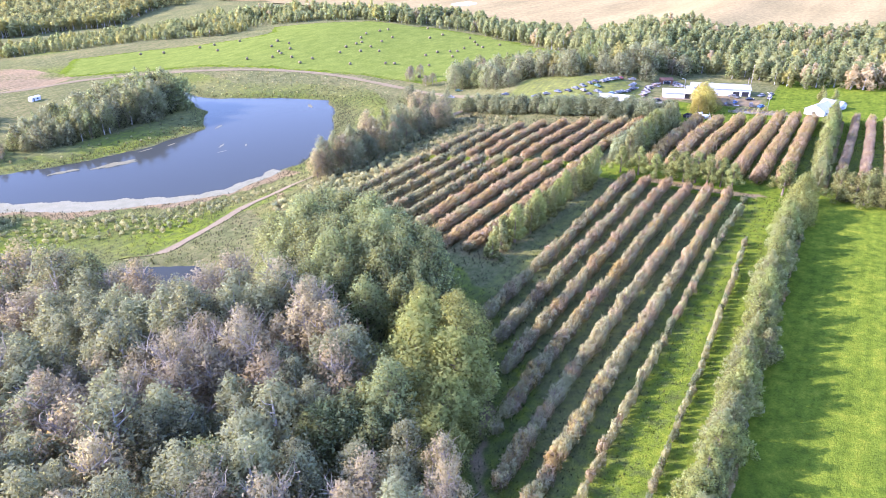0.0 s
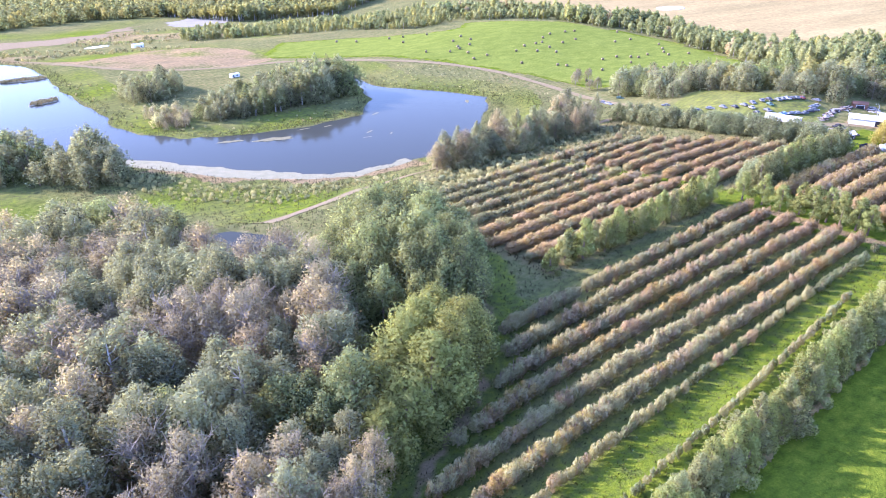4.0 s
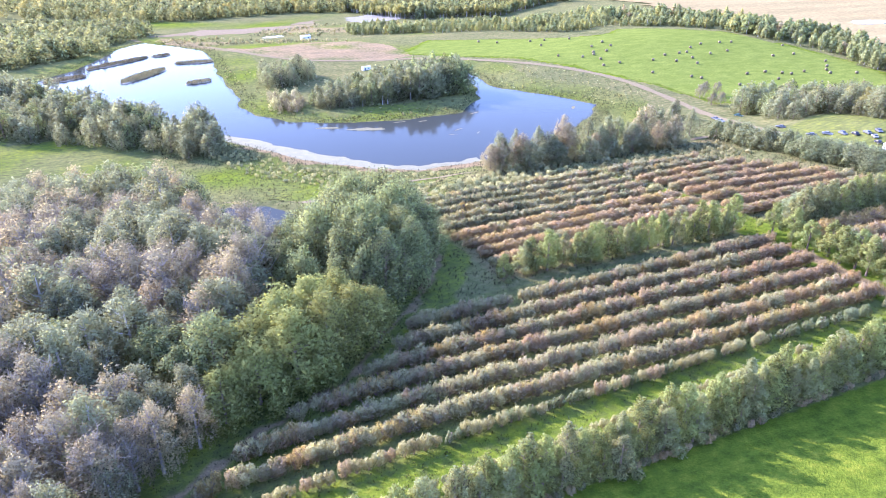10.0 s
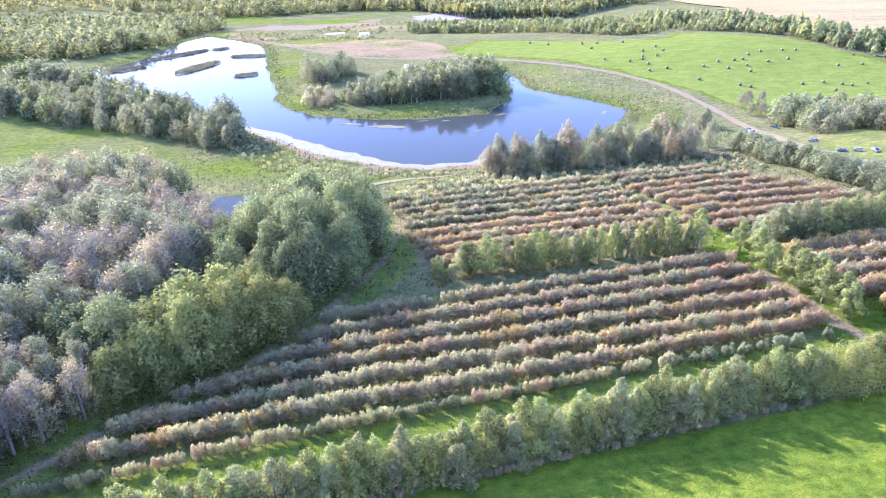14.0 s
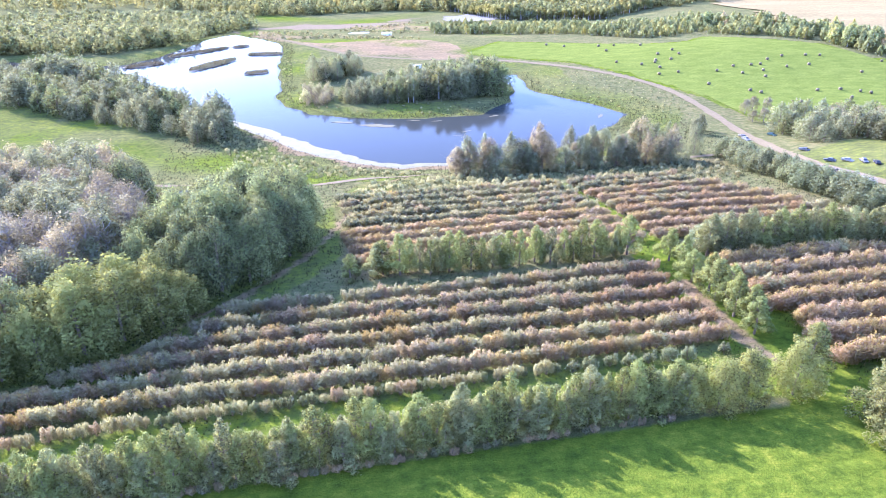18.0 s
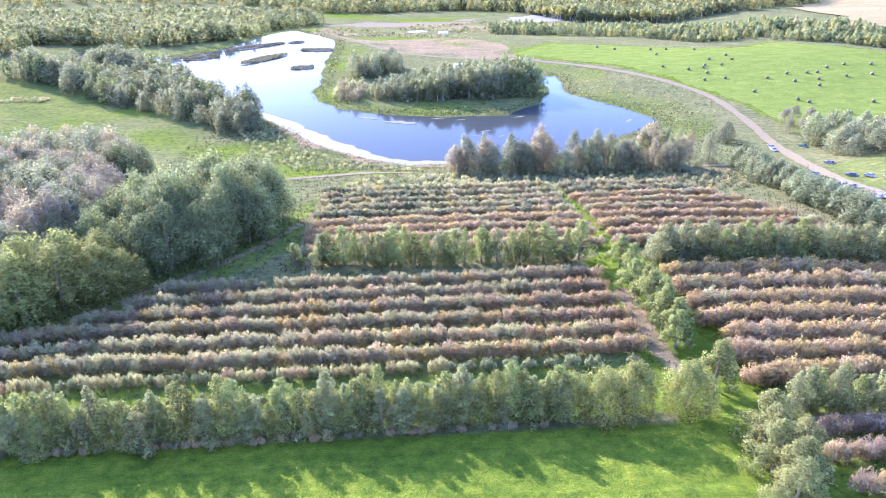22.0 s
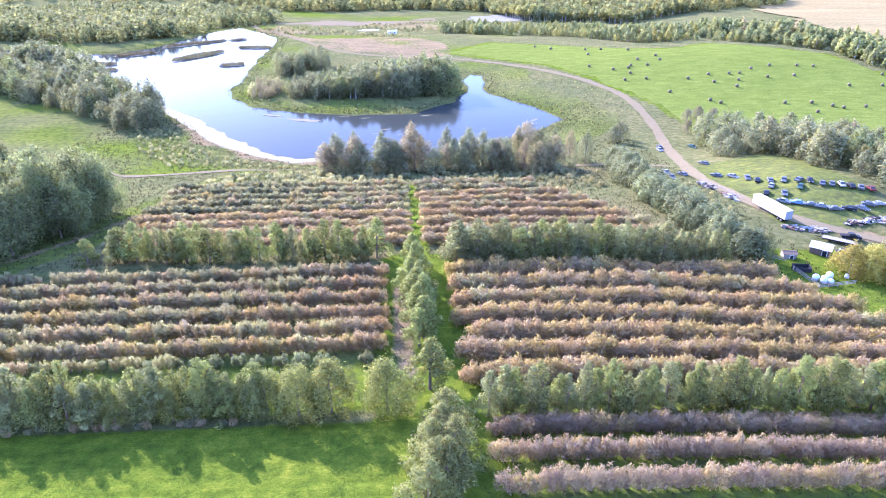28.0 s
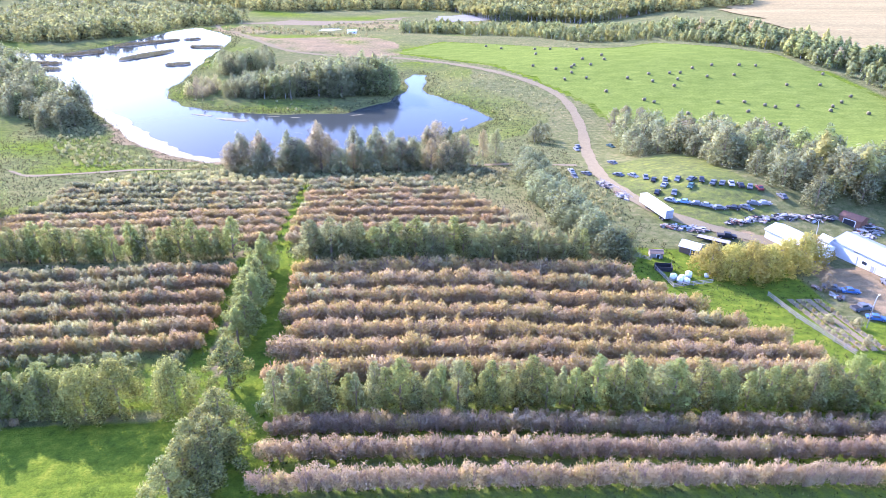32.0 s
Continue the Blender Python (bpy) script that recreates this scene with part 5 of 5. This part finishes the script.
def gable_house(name, x, y, length, width, eave, ridge, rz, wall, roof, label, category, doors=(), over=0.4, sheets=True):
    """A gabled building, long axis along its own x. doors: (side, place along, width, height, foot, material, part name)."""
    z = min(gz(x + dx, y + dy) for dx in (-width / 2, width / 2) for dy in (-length / 2, length / 2))
    root = thing(name, pose(x, y, z - 0.1, 0, 0, rz), label, category)
    L, W = length / 2, width / 2
    for s in (-1, 1):
        part("side_wall", boxed(length, 0.2, eave, 0, s * (W - 0.1), eave / 2), wall, root)
        bm = bmesh.new()
        vs = [bm.verts.new((s * L, a, b)) for a, b in ((-W + 0.2, 0), (W - 0.2, 0), (W - 0.2, eave), (0, ridge - 0.12), (-W + 0.2, eave))]
        f = bm.faces.new(vs)
        r = bmesh.ops.extrude_face_region(bm, geom=[f])
        bmesh.ops.translate(bm, verts=[v for v in r["geom"] if isinstance(v, bmesh.types.BMVert)], vec=(-s * 0.2, 0, 0))
        bmesh.ops.recalc_face_normals(bm, faces=bm.faces[:])
        part("gable_wall", bm, wall, root)
        run = math.hypot(W + over, ridge - eave)
        slope = math.degrees(math.atan2(ridge - eave, W))
        bm = boxed(length + 2 * over, run, 0.12)
        ribs = []
        if sheets:
            n = int(length / 0.9)
            for i in range(n + 1):
                ribs.append(-L - over + 0.1 + i * (length + 2 * over - 0.2) / n)
        ob = part("roof_slope", bm, roof, root)
        if ribs:
            first = part("rib", boxed(0.06, run, 0.06), roof, ob)
            first.matrix_basis = pose(ribs[0], 0, 0.088)
            for at in ribs[1:]:
                part("rib", first.data, None, ob).matrix_basis = pose(at, 0, 0.088)
        ob.matrix_basis = pose(0, s * (W + over) / 2, (eave + ridge) / 2 - 0.02, -s * slope, 0, 0)
    part("ridge_cap", boxed(length + 2 * over, 0.4, 0.1, 0, 0, ridge + 0.08), roof, root)
    # a DARK door is a solid panel coloured like a shaded open doorway
    for side, at, w, h, foot, mat, pname in doors:
        depth = 0.12
        if side in ("front", "back"):
            s = -1 if side == "front" else 1
            d = part(pname, boxed(w, depth, h, at, s * (W + 0.02), foot + h / 2, bevel=0.02), mat, root)
            fr = boxed(w + 0.3, 0.1, 0.15, at, s * (W + 0.03), foot + h + 0.07)
            box_bm(fr, 0.15, 0.1, h, at - w / 2 - 0.075, s * (W + 0.03), foot + h / 2)
            box_bm(fr, 0.15, 0.1, h, at + w / 2 + 0.075, s * (W + 0.03), foot + h / 2)
            part("frame", fr, WHITE, d)
        else:
            s = -1 if side == "left" else 1
            part(pname, boxed(depth, w, h, s * (L + 0.02), at, foot + h / 2, bevel=0.02), mat, root)
    return root


gable_house("machine_shed", 339.2, 112.4, 17, 7.5, 3.0, 4.2, -69, WHITE, WHITE, "long white metal machine shed with a shining roof", "shed",
            (("front", 3.5, 3.0, 2.6, 0, DARK, "door"), ("left", 0, 3.2, 2.6, 0, WHITE, "door")))
gable_house("workshop", 355.7, 95.9, 29, 10, 4.2, 5.8, -71.5, WHITE, GREYROOF, "white metal workshop with a grey roof and garage doors", "workshop",
            (("front", -1.5, 1.0, 2.1, 0, GREYROOF, "door"), ("front", 3.0, 3.2, 3.0, 0, WHITE, "garage_door"), ("front", 7.6, 3.2, 3.0, 0, DARK, "garage_door"), ("front", -8, 3.0, 2.6, 0, WHITE, "garage_door"),
             ("front", -4, 1.4, 0.9, 1.5, GLASS, "window"), ("front", 12, 3.4, 3.2, 0, DARK, "garage_door")))
gable_house("lean_to", 345.5, 109.3, 3, 3, 4.0, 4.8, -71.5, WHITE, WHITE, "small white annex of the workshop", "shed")
gable_house("garden_shed", 306.1, 109.4, 5.2, 4.6, 2.3, 3.2, -40, WOODB, WHITE, "small brown board shed with a pale metal roof", "shed", (("front", 1.2, 1.1, 1.9, 0, DARK, "door"),), 0.3)
gable_house("hen_shed", 294.6, 105.8, 3.4, 2.6, 1.7, 2.2, -10, WOODG, WOODB, "low weathered wooden hut beside the willows", "shed", (("front", 0.4, 0.8, 1.4, 0, DARK, "door"),), 0.2, False)
gable_house("red_shed", 364.7, 126.6, 6.5, 4.5, 2.6, 3.4, -60, RUST, RUST, "rusty red-brown lean shed by the scrap", "shed", (("front", 0, 3.5, 2.0, 0, DARK, "door"),), 0.3)
gable_house("farmhouse", 334.0, 46.2, 12, 9, 3.0, 5.4, -20, WHITE, GREYROOF, "white farmhouse with a light grey roof", "house",
            (("front", -3, 1.4, 1.1, 1.1, GLASS, "window"), ("front", 2.5, 1.0, 2.0, 0, GREYROOF, "door"), ("left", 0, 1.6, 1.2, 1.2, GLASS, "window"), ("front", 4.6, 1.2, 1.1, 1.1, GLASS, "window")), 0.5)
gable_house("garage", 345.0, 41.7, 9, 8, 2.8, 4.6, 70, WHITE, GREYROOF, "white garage beside the farmhouse", "garage", (("left", 0, 4.6, 2.3, 0, GREYROOF, "garage_door"),), 0.5)
gable_house("pond_cabin", 183, 440, 6, 2.8, 2.3, 2.7, 10, WHITE, WHITE, "white cabin trailer beyond the pond", "cabin", (("front", 1, 1.2, 0.8, 1.0, GLASS, "window"), ("front", -1.5, 0.8, 1.8, 0.2, DARK, "door")), 0.15, False)
gable_house("far_cabin", 187, 641, 9, 4.5, 3.0, 3.8, 5, WHITE, WHITE, "white hut on the far flats", "cabin", (("front", 2, 1.2, 1.0, 1.0, GLASS, "window"), ("front", -2, 1.0, 2.0, 0, DARK, "door")), 0.2, False)
flat_patch("tarp", 5, 163, 676, 13, 4, gz(163, 676), PLASTIC, "pale tarpaulin on the far flats", "tarp", 10, 0.5)


def wheel(parent, x, y, r, w):
    bm = bmesh.new()
    bmesh.ops.create_cone(bm, cap_ends=True, segments=16, radius1=r, radius2=r, depth=w, matrix=pose(x, y, r, 90, 0, 0))
    t = part("wheel", bm, TYRE, parent, smooth=False)
    bm = bmesh.new()
    bmesh.ops.create_cone(bm, cap_ends=True, segments=12, radius1=r * 0.58, radius2=r * 0.58, depth=w + 0.03, matrix=pose(x, y, r, 90, 0, 0))
    part("rim", bm, STEEL, t)


CARPAINT = {k: paint("car_paint_" + k, c, 0.55) for k, c in {"white": (0.158, 0.158, 0.153), "silver": (0.069, 0.074, 0.079), "black": (0.016, 0.016, 0.019), "blue": (0.037, 0.079, 0.177), "red": (0.074, 0.014, 0.014),
                                                           "grey": (0.074, 0.079, 0.084), "green": (0.028, 0.061, 0.046), "paleblue": (0.117, 0.195, 0.288)}.items()}


def profile_bm(pts, w, taper=0.0):
    """A side profile of (x, z) points made w wide; taper narrows it towards the top."""
    bm = bmesh.new()
    zs = [p[1] for p in pts]
    lo, hi = min(zs), max(zs)
    ring = [[bm.verts.new((px, s * (w / 2 - taper * (pz - lo) / (hi - lo)), pz)) for px, pz in pts] for s in (-1, 1)]
    bm.faces.new(ring[0][::-1])
    bm.faces.new(ring[1])
    n = len(pts)
    for i in range(n):
        bm.faces.new((ring[0][i], ring[0][(i + 1) % n], ring[1][(i + 1) % n], ring[1][i]))
    bmesh.ops.recalc_face_normals(bm, faces=bm.faces[:])
    bmesh.ops.bevel(bm, geom=bm.edges[:], offset=0.05, segments=2, affect='EDGES', profile=0.6)
    return bm


BUILT = {}


def car(x, y, rz, colour, kind="car"):
    """A parked car or pickup, built once for each colour and then copied."""
    m = pose(x, y, gz(x, y) + 0.02, 0, 0, rz)
    if (colour, kind) in BUILT:
        return copy_thing(BUILT[colour, kind], m)
    words = {"white": "white", "silver": "silver", "black": "black", "blue": "blue", "red": "dark red", "grey": "dark grey", "green": "dark green", "paleblue": "pale blue"}[colour]
    p = CARPAINT[colour]
    if kind == "car":
        root = thing("car", m, f"old {words} car parked in the grass", "car", "parked cars")
        part("body", profile_bm([(-2.15, 0.3), (2.15, 0.3), (2.2, 0.65), (1.1, 0.88), (-1.75, 0.92), (-2.2, 0.78)], 1.75, 0.06), p, root)
        part("cabin", profile_bm([(-1.5, 0.88), (1.0, 0.88), (0.35, 1.40), (-0.95, 1.42)], 1.62, 0.16), p, root)
        part("windscreen", boxed(0.03, 1.25, 0.62, 0.74, 0, 1.15, ry=-50), GLASS, root)
        part("rear_window", boxed(0.03, 1.2, 0.58, -1.29, 0, 1.16, ry=44), GLASS, root)
        for s in (-1, 1):
            part("side_window", boxed(1.5, 0.03, 0.34, -0.25, s * 0.755, 1.13, rx=s * 15), GLASS, root)
            part("headlight", boxed(0.05, 0.36, 0.14, 2.19, s * 0.6, 0.66, bevel=0.015), PLASTIC, root)
    else:
        root = thing("pickup_truck", m, f"{words} pickup truck in the farmyard", "pickup truck", "parked cars")
        part("body", profile_bm([(-2.7, 0.45), (2.7, 0.45), (2.75, 0.95), (1.3, 1.12), (-2.75, 1.1)], 1.95, 0.04), p, root)
        part("cabin", profile_bm([(-0.9, 1.08), (1.4, 1.08), (0.75, 1.78), (-0.8, 1.8)], 1.8, 0.16), p, root)
        # dark plate on the solid body; its colour stands for the bed's shaded hollow
        part("cargo_bed", boxed(1.7, 1.6, 0.1, -1.85, 0, 1.13), DARK, root)
        part("windscreen", boxed(0.03, 1.4, 0.8, 1.12, 0, 1.45, ry=-43), GLASS, root)
        for s in (-1, 1):
            part("side_window", boxed(1.4, 0.03, 0.42, 0.0, s * 0.84, 1.46, rx=s * 13), GLASS, root)
            part("headlight", boxed(0.05, 0.36, 0.2, 2.73, s * 0.7, 0.85, bevel=0.015), PLASTIC, root)
    r, ax, aw = (0.31, 1.35, 0.78) if kind == "car" else (0.38, 1.7, 0.86)
    for sx in (-1, 1):
        for sy in (-1, 1):
            wheel(root, sx * ax, sy * aw, r, 0.2)
    BUILT[colour, kind] = root
    return root


CARS = ((322.4, 236.4, "green"), (311.7, 200.2, "grey"), (307.4, 237.3, "silver"), (305.4, 231.6, "white"), (307.8, 180.3, "grey"), (311.7, 175.5, "white"), (292.8, 191.7, "white"), (297.5, 186.9, "silver"),
        (291.7, 182.7, "silver"), (314.4, 170.3, "grey"), (315.4, 165.1, "black"), (318.2, 162.0, "silver"), (316.0, 156.9, "white"), (321.5, 159.4, "silver"), (325.3, 156.9, "grey"), (327.9, 154.8, "black"),
        (311.9, 152.0, "black"), (316.5, 149.2, "silver"), (322.9, 151.6, "green"), (330.5, 151.7, "grey"), (333.2, 150.7, "silver"), (336.0, 149.9, "white"), (338.6, 148.8, "black"), (341.4, 147.7, "grey"),
        (344.2, 146.6, "red"), (349.3, 141.3, "silver"))
CARS2 = ((313.6, 144.0, "white"), (316.9, 142.0, "paleblue"), (320.0, 139.8, "silver"), (322.9, 138.1, "white"), (326.1, 136.1, "silver"), (330.5, 135.7, "black"), (334.7, 135.5, "grey"), (338.2, 137.7, "silver"),
         (341.6, 137.7, "white"), (335.7, 72.1, "blue"), (312.7, 108.8, "black"), (359.8, 75.6, "white"), (364.9, 71.6, "silver"), (333.8, 87.0, "grey"), (337.6, 85.0, "blue"), (348.2, 79.3, "black"),
         (340.2, 102.4, "white"))
rng = np.random.default_rng(530)
for i, (x, y, c) in enumerate(CARS + CARS2):
    along = 65 if 9 <= i < 26 else (115 if i < 9 else -25)
    car(x, y, along + rng.normal() * 14 + (180 if rng.random() < 0.4 else 0), c)
for x, y, rz, c in ((321.0, 118.9, -16, "black"), (335.1, 76.6, 10, "grey"), (349.5, 87.5, 80, "grey"), (355.9, 71.1, 0, "white")):
    car(x, y, rz, c, "pickup")


def box_trailer(x, y, rz):
    root = thing("box_trailer", pose(x, y, gz(x, y), 0, 0, rz), "long white box trailer parked beside the road", "trailer")
    part("box", boxed(15, 2.6, 2.8, 0, 0, 2.55, bevel=0.06), WHITE, root)
    part("chassis", boxed(14.6, 1.2, 0.25, 0, 0, 1.0), DARK, root)
    for s in (-1, 1):
        part("rear_door", boxed(0.06, 1.2, 2.6, 7.53, s * 0.63, 2.55, bevel=0.01), GREYROOF, root)
        part("landing_leg", boxed(0.15, 0.15, 0.9, -4.5, s * 0.8, 0.45), STEEL, root)
        for sx in (4.6, 6.0):
            wheel(root, sx, s * 1.05, 0.5, 0.45)


def flatbed(x, y, rz):
    root = thing("flatbed_trailer", pose(x, y, gz(x, y), 0, 0, rz), "long flatbed trailer with a pale deck", "trailer")
    for i in range(8):
        part("plank", boxed(9, 0.29, 0.08, 0, -1.05 + i * 0.3, 1.0), WOODG, root)
    for s in (-1, 1):
        part("side_beam", boxed(9, 0.12, 0.25, 0, s * 1.25, 0.88), DARK, root)
        for sx in (1.8, 2.9):
            wheel(root, sx, s * 0.95, 0.42, 0.3)
    part("drawbar", boxed(2.0, 0.2, 0.2, -5.3, 0, 0.7), DARK, root)


box_trailer(305.8, 137.0, -78)
flatbed(315.7, 116.1, -37)


def fence(pts, label, rails=3, height=1.3, gap=2.4):
    """Posts with rails between them; each is a part."""
    c = np.array(pts, float)
    x0, y0 = c[0]
    root = thing("wooden_fence", pose(x0, y0, gz(x0, y0)), label, "fence")
    z0 = gz(x0, y0)
    for (ax, ay), (bx, by) in zip(c[:-1], c[1:]):
        n = max(1, int(math.hypot(bx - ax, by - ay) / gap))
        for i in range(n):
            px, py, qx, qy = (ax + (bx - ax) * i / n, ay + (by - ay) * i / n, ax + (bx - ax) * (i + 1) / n, ay + (by - ay) * (i + 1) / n)
            pz, qz = gz(px, py) - z0, gz(qx, qy) - z0
            part("post", boxed(0.16, 0.16, height + 0.4, px - x0, py - y0, pz + height / 2 - 0.15, bevel=0.015), WOODG, root)
            ln = math.hypot(qx - px, qy - py)
            for k in range(rails):
                part("rail", boxed(ln, 0.05, 0.17, (px + qx) / 2 - x0, (py + qy) / 2 - y0, (pz + qz) / 2 + height * (0.3 + 0.33 * k), math.degrees(math.atan2(qy - py, qx - px)), 0, 0,
                                   -math.degrees(math.atan2(qz - pz, ln))), WOODG, root)
    return root


fence([(315.2, 83.6), (316.8, 73.1), (318.8, 65.7), (321.0, 57.2)], "grey weathered board fence along the kitchen garden")
fence([(291.3, 97.4), (292.3, 87.0), (303.9, 90.0)], "low grey board fence round a small pen", 3, 1.2)
fence([(287.1, 105.8), (292.2, 102.4)], "short grey board fence by the willows", 3, 1.2)
fence([(300.0, 177.0), (302.0, 162.5), (303.1, 150.3)], "old pole fence beside the road", 2, 1.1, 3.0)

# the pen: wrapped bales and a black bin
def wrapped(x, y, s):
    bm = bmesh.new()
    bmesh.ops.create_cone(bm, cap_ends=True, segments=20, radius1=0.75, radius2=0.7, depth=1.3, matrix=pose(0, 0, 0.66))
    bmesh.ops.bevel(bm, geom=[e for e in bm.edges if abs(e.verts[0].co.z - e.verts[1].co.z) < 0.01], offset=0.16, segments=3, affect='EDGES')
    for v in bm.verts:
        v.co += Vector((math.sin(v.co.z * 7 + x), math.cos(v.co.x * 6 + y), 0)) * 0.03
    ob = part("wrapped_bale", bm, PLASTIC, smooth=True)
    ob.matrix_basis = pose(x, y, gz(x, y)) @ Matrix.Scale(s, 4)
    tagged(ob, "white plastic-wrapped bale standing in the pen", "wrapped bale", "wrapped bales")


for x, y, s in ((294.0, 91.6, 1.2), (295.1, 90.0, 1.15), (296.0, 90.9, 1.2), (296.8, 89.6, 1.05), (298.7, 93.2, 1.2), (303.7, 93.5, 0.8)):
    wrapped(x, y, s)
root = thing("steel_bin", pose(293.6, 97.4, gz(293.6, 97.4), 0, 0, -12), "open black steel bin in the pen", "bin")
part("floor_plate", boxed(4.2, 2.6, 0.1, 0, 0, 0.15), DARK, root)
for s in (-1, 1):
    part("long_side", boxed(4.2, 0.1, 1.2, 0, s * 1.3, 0.7), DARK, root)
    part("end_side", boxed(0.1, 2.5, 1.2, s * 2.1, 0, 0.7), DARK, root)


def lamp_post(x, y, h, rz, label):
    root = thing("lamp_post", pose(x, y, gz(x, y), 0, 0, rz), label, "lamp post")
    v, f = [], []
    tube(v, f, [(0, 0, -0.2), (0, 0, h * 0.8), (0.3, 0, h * 0.93), (1.0, 0, h), (1.9, 0, h)], (0.12, 0.1, 0.08, 0.07, 0.06), 8)
    part("pole", mesh_of("pole", v, f, STEEL, smooth=True), None, root)
    part("lamp_head", boxed(0.7, 0.3, 0.16, 2.1, 0, h - 0.02, bevel=0.04), WHITE, root)


lamp_post(343.2, 111.4, 9, 150, "tall grey yard lamp with a curved arm")
lamp_post(331.0, 68.5, 8, 40, "tall pale pole at the garden")


def utility_pole(x, y, h):
    root = thing("utility_pole", pose(x, y, gz(x, y)), "wooden utility pole with a cross arm", "utility pole")
    v, f = [], []
    tube(v, f, [(0, 0, -0.3), (0, 0, h)], (0.16, 0.11), 8)
    part("pole", mesh_of("pole", v, f, WOODG), None, root)
    part("cross_arm", boxed(2.4, 0.1, 0.12, 0, 0, h - 0.6), WOODG, root)
    for s in (-1, 0, 1):
        part("insulator", boxed(0.1, 0.1, 0.2, s * 1.05, 0, h - 0.44, bevel=0.02), WHITE, root)


utility_pole(385.6, 85.0, 11)
utility_pole(359.6, 83.0, 9)


def scrap_pile(seed, x, y, rx, ry, n, label, long=1.0):
    """A heap of boards, sheets and boxes, joined: too small to pick apart."""
    rng = np.random.default_rng(seed)
    mats = [WOODG, GREYROOF, CONCRETE, RUST, DARK, WOODB]
    bm = bmesh.new()
    for _ in range(n):
        t, r = rng.uniform(0, 6.28), math.sqrt(rng.random())
        px, py = math.cos(t) * r * rx, math.sin(t) * r * ry
        c0 = len(bm.faces)
        box_bm(bm, rng.uniform(0.3, 2.6) * long, rng.uniform(0.2, 1.0), rng.uniform(0.06, 0.6), px, py, gz(x + px, y + py) - gz(x, y) + rng.uniform(0.05, 0.7) * (1 - r * 0.6), rng.uniform(0, 180), 0, rng.normal() * 9, rng.normal() * 9)
        bm.faces.ensure_lookup_table()
        k = int(rng.choice(6, p=(0.46, 0.10, 0.04, 0.08, 0.27, 0.05)))
        for fi in range(c0, len(bm.faces)):
            bm.faces[fi].material_index = k
    me = bpy.data.meshes.new("scrap_pile")
    bm.to_mesh(me)
    bm.free()
    for m in mats:
        me.materials.append(m)
    ob = new("scrap_pile", me)
    ob.matrix_basis = pose(x, y, gz(x, y))
    tagged(ob, label, "scrap pile", kind="stuff")


for k, (x, y, rx, ry, n) in enumerate(((328.6, 128.4, 4, 1.4, 45), (336.6, 129.6, 5, 1.4, 60), (345.6, 130.6, 5, 1.6, 60), (355.6, 129.1, 6, 2, 70), (364.8, 119.7, 3.5, 3, 45), (311.7, 125.1, 5, 1.6, 45), (306.7, 126.4, 2.5, 1.5, 25),
                                       (368.8, 122.7, 3, 2.5, 40), (299.0, 168.7, 2, 6, 50), (300.5, 154.2, 1.6, 5, 40), (333.1, 82.5, 1.6, 1.2, 16), (330.0, 87.5, 0.8, 0.6, 6), (314.7, 123.2, 3.5, 1.0, 24))):
    scrap_pile(540 + k, x, y, rx, ry, n, "heap of old boards, sheet metal and scrap")

# the kitchen garden: soil beds and plants
bm = bmesh.new()
for i, xx in enumerate((320, 322.3, 324.6, 326.9)):
    for j in range(12):
        yy = 81 - j * 1.9
        box_bm(bm, 1.5, 1.95, 0.22, xx + 0.20 * j, yy, gz(xx + 0.2 * j, yy) + 0.03)
tagged(part("garden_soil", bm, EARTH), "brown soil beds of a kitchen garden", "soil bed", kind="structure")
rng = np.random.default_rng(560)
for i, xx in enumerate((320, 322.3, 326.9)):
    for j in range(11):
        yy = 80 - j * 2.0
        px = xx + 0.2 * j + rng.normal() * 0.2
        s = rng.uniform(0.22, 0.45)
        root = thing("garden_plant", pose(px, yy, gz(px, yy), 0, 0, rng.uniform(0, 360)) @ Matrix.Scale(s, 4), "leafy green vegetable plant in the garden bed", "plant", "garden plants")
        part("foliage", BUSH["olive" if rng.random() < 0.6 else "mustard"][rng.integers(5)][0], None, root)
plant(np.random.default_rng(570), "shrub", 329, 69, 2.6)
plant(np.random.default_rng(571), "shrub", 323.5, 71.5, 2.4)
plant(np.random.default_rng(572), "shrub", 326, 61, 2.2)
for k, (x, y) in enumerate(((352, 46), (356, 42), (358, 48))):
    plant(np.random.default_rng(575 + k), "pine", x, y, 7 + k)
plant(np.random.default_rng(580), "pine", 320, 12, 5)
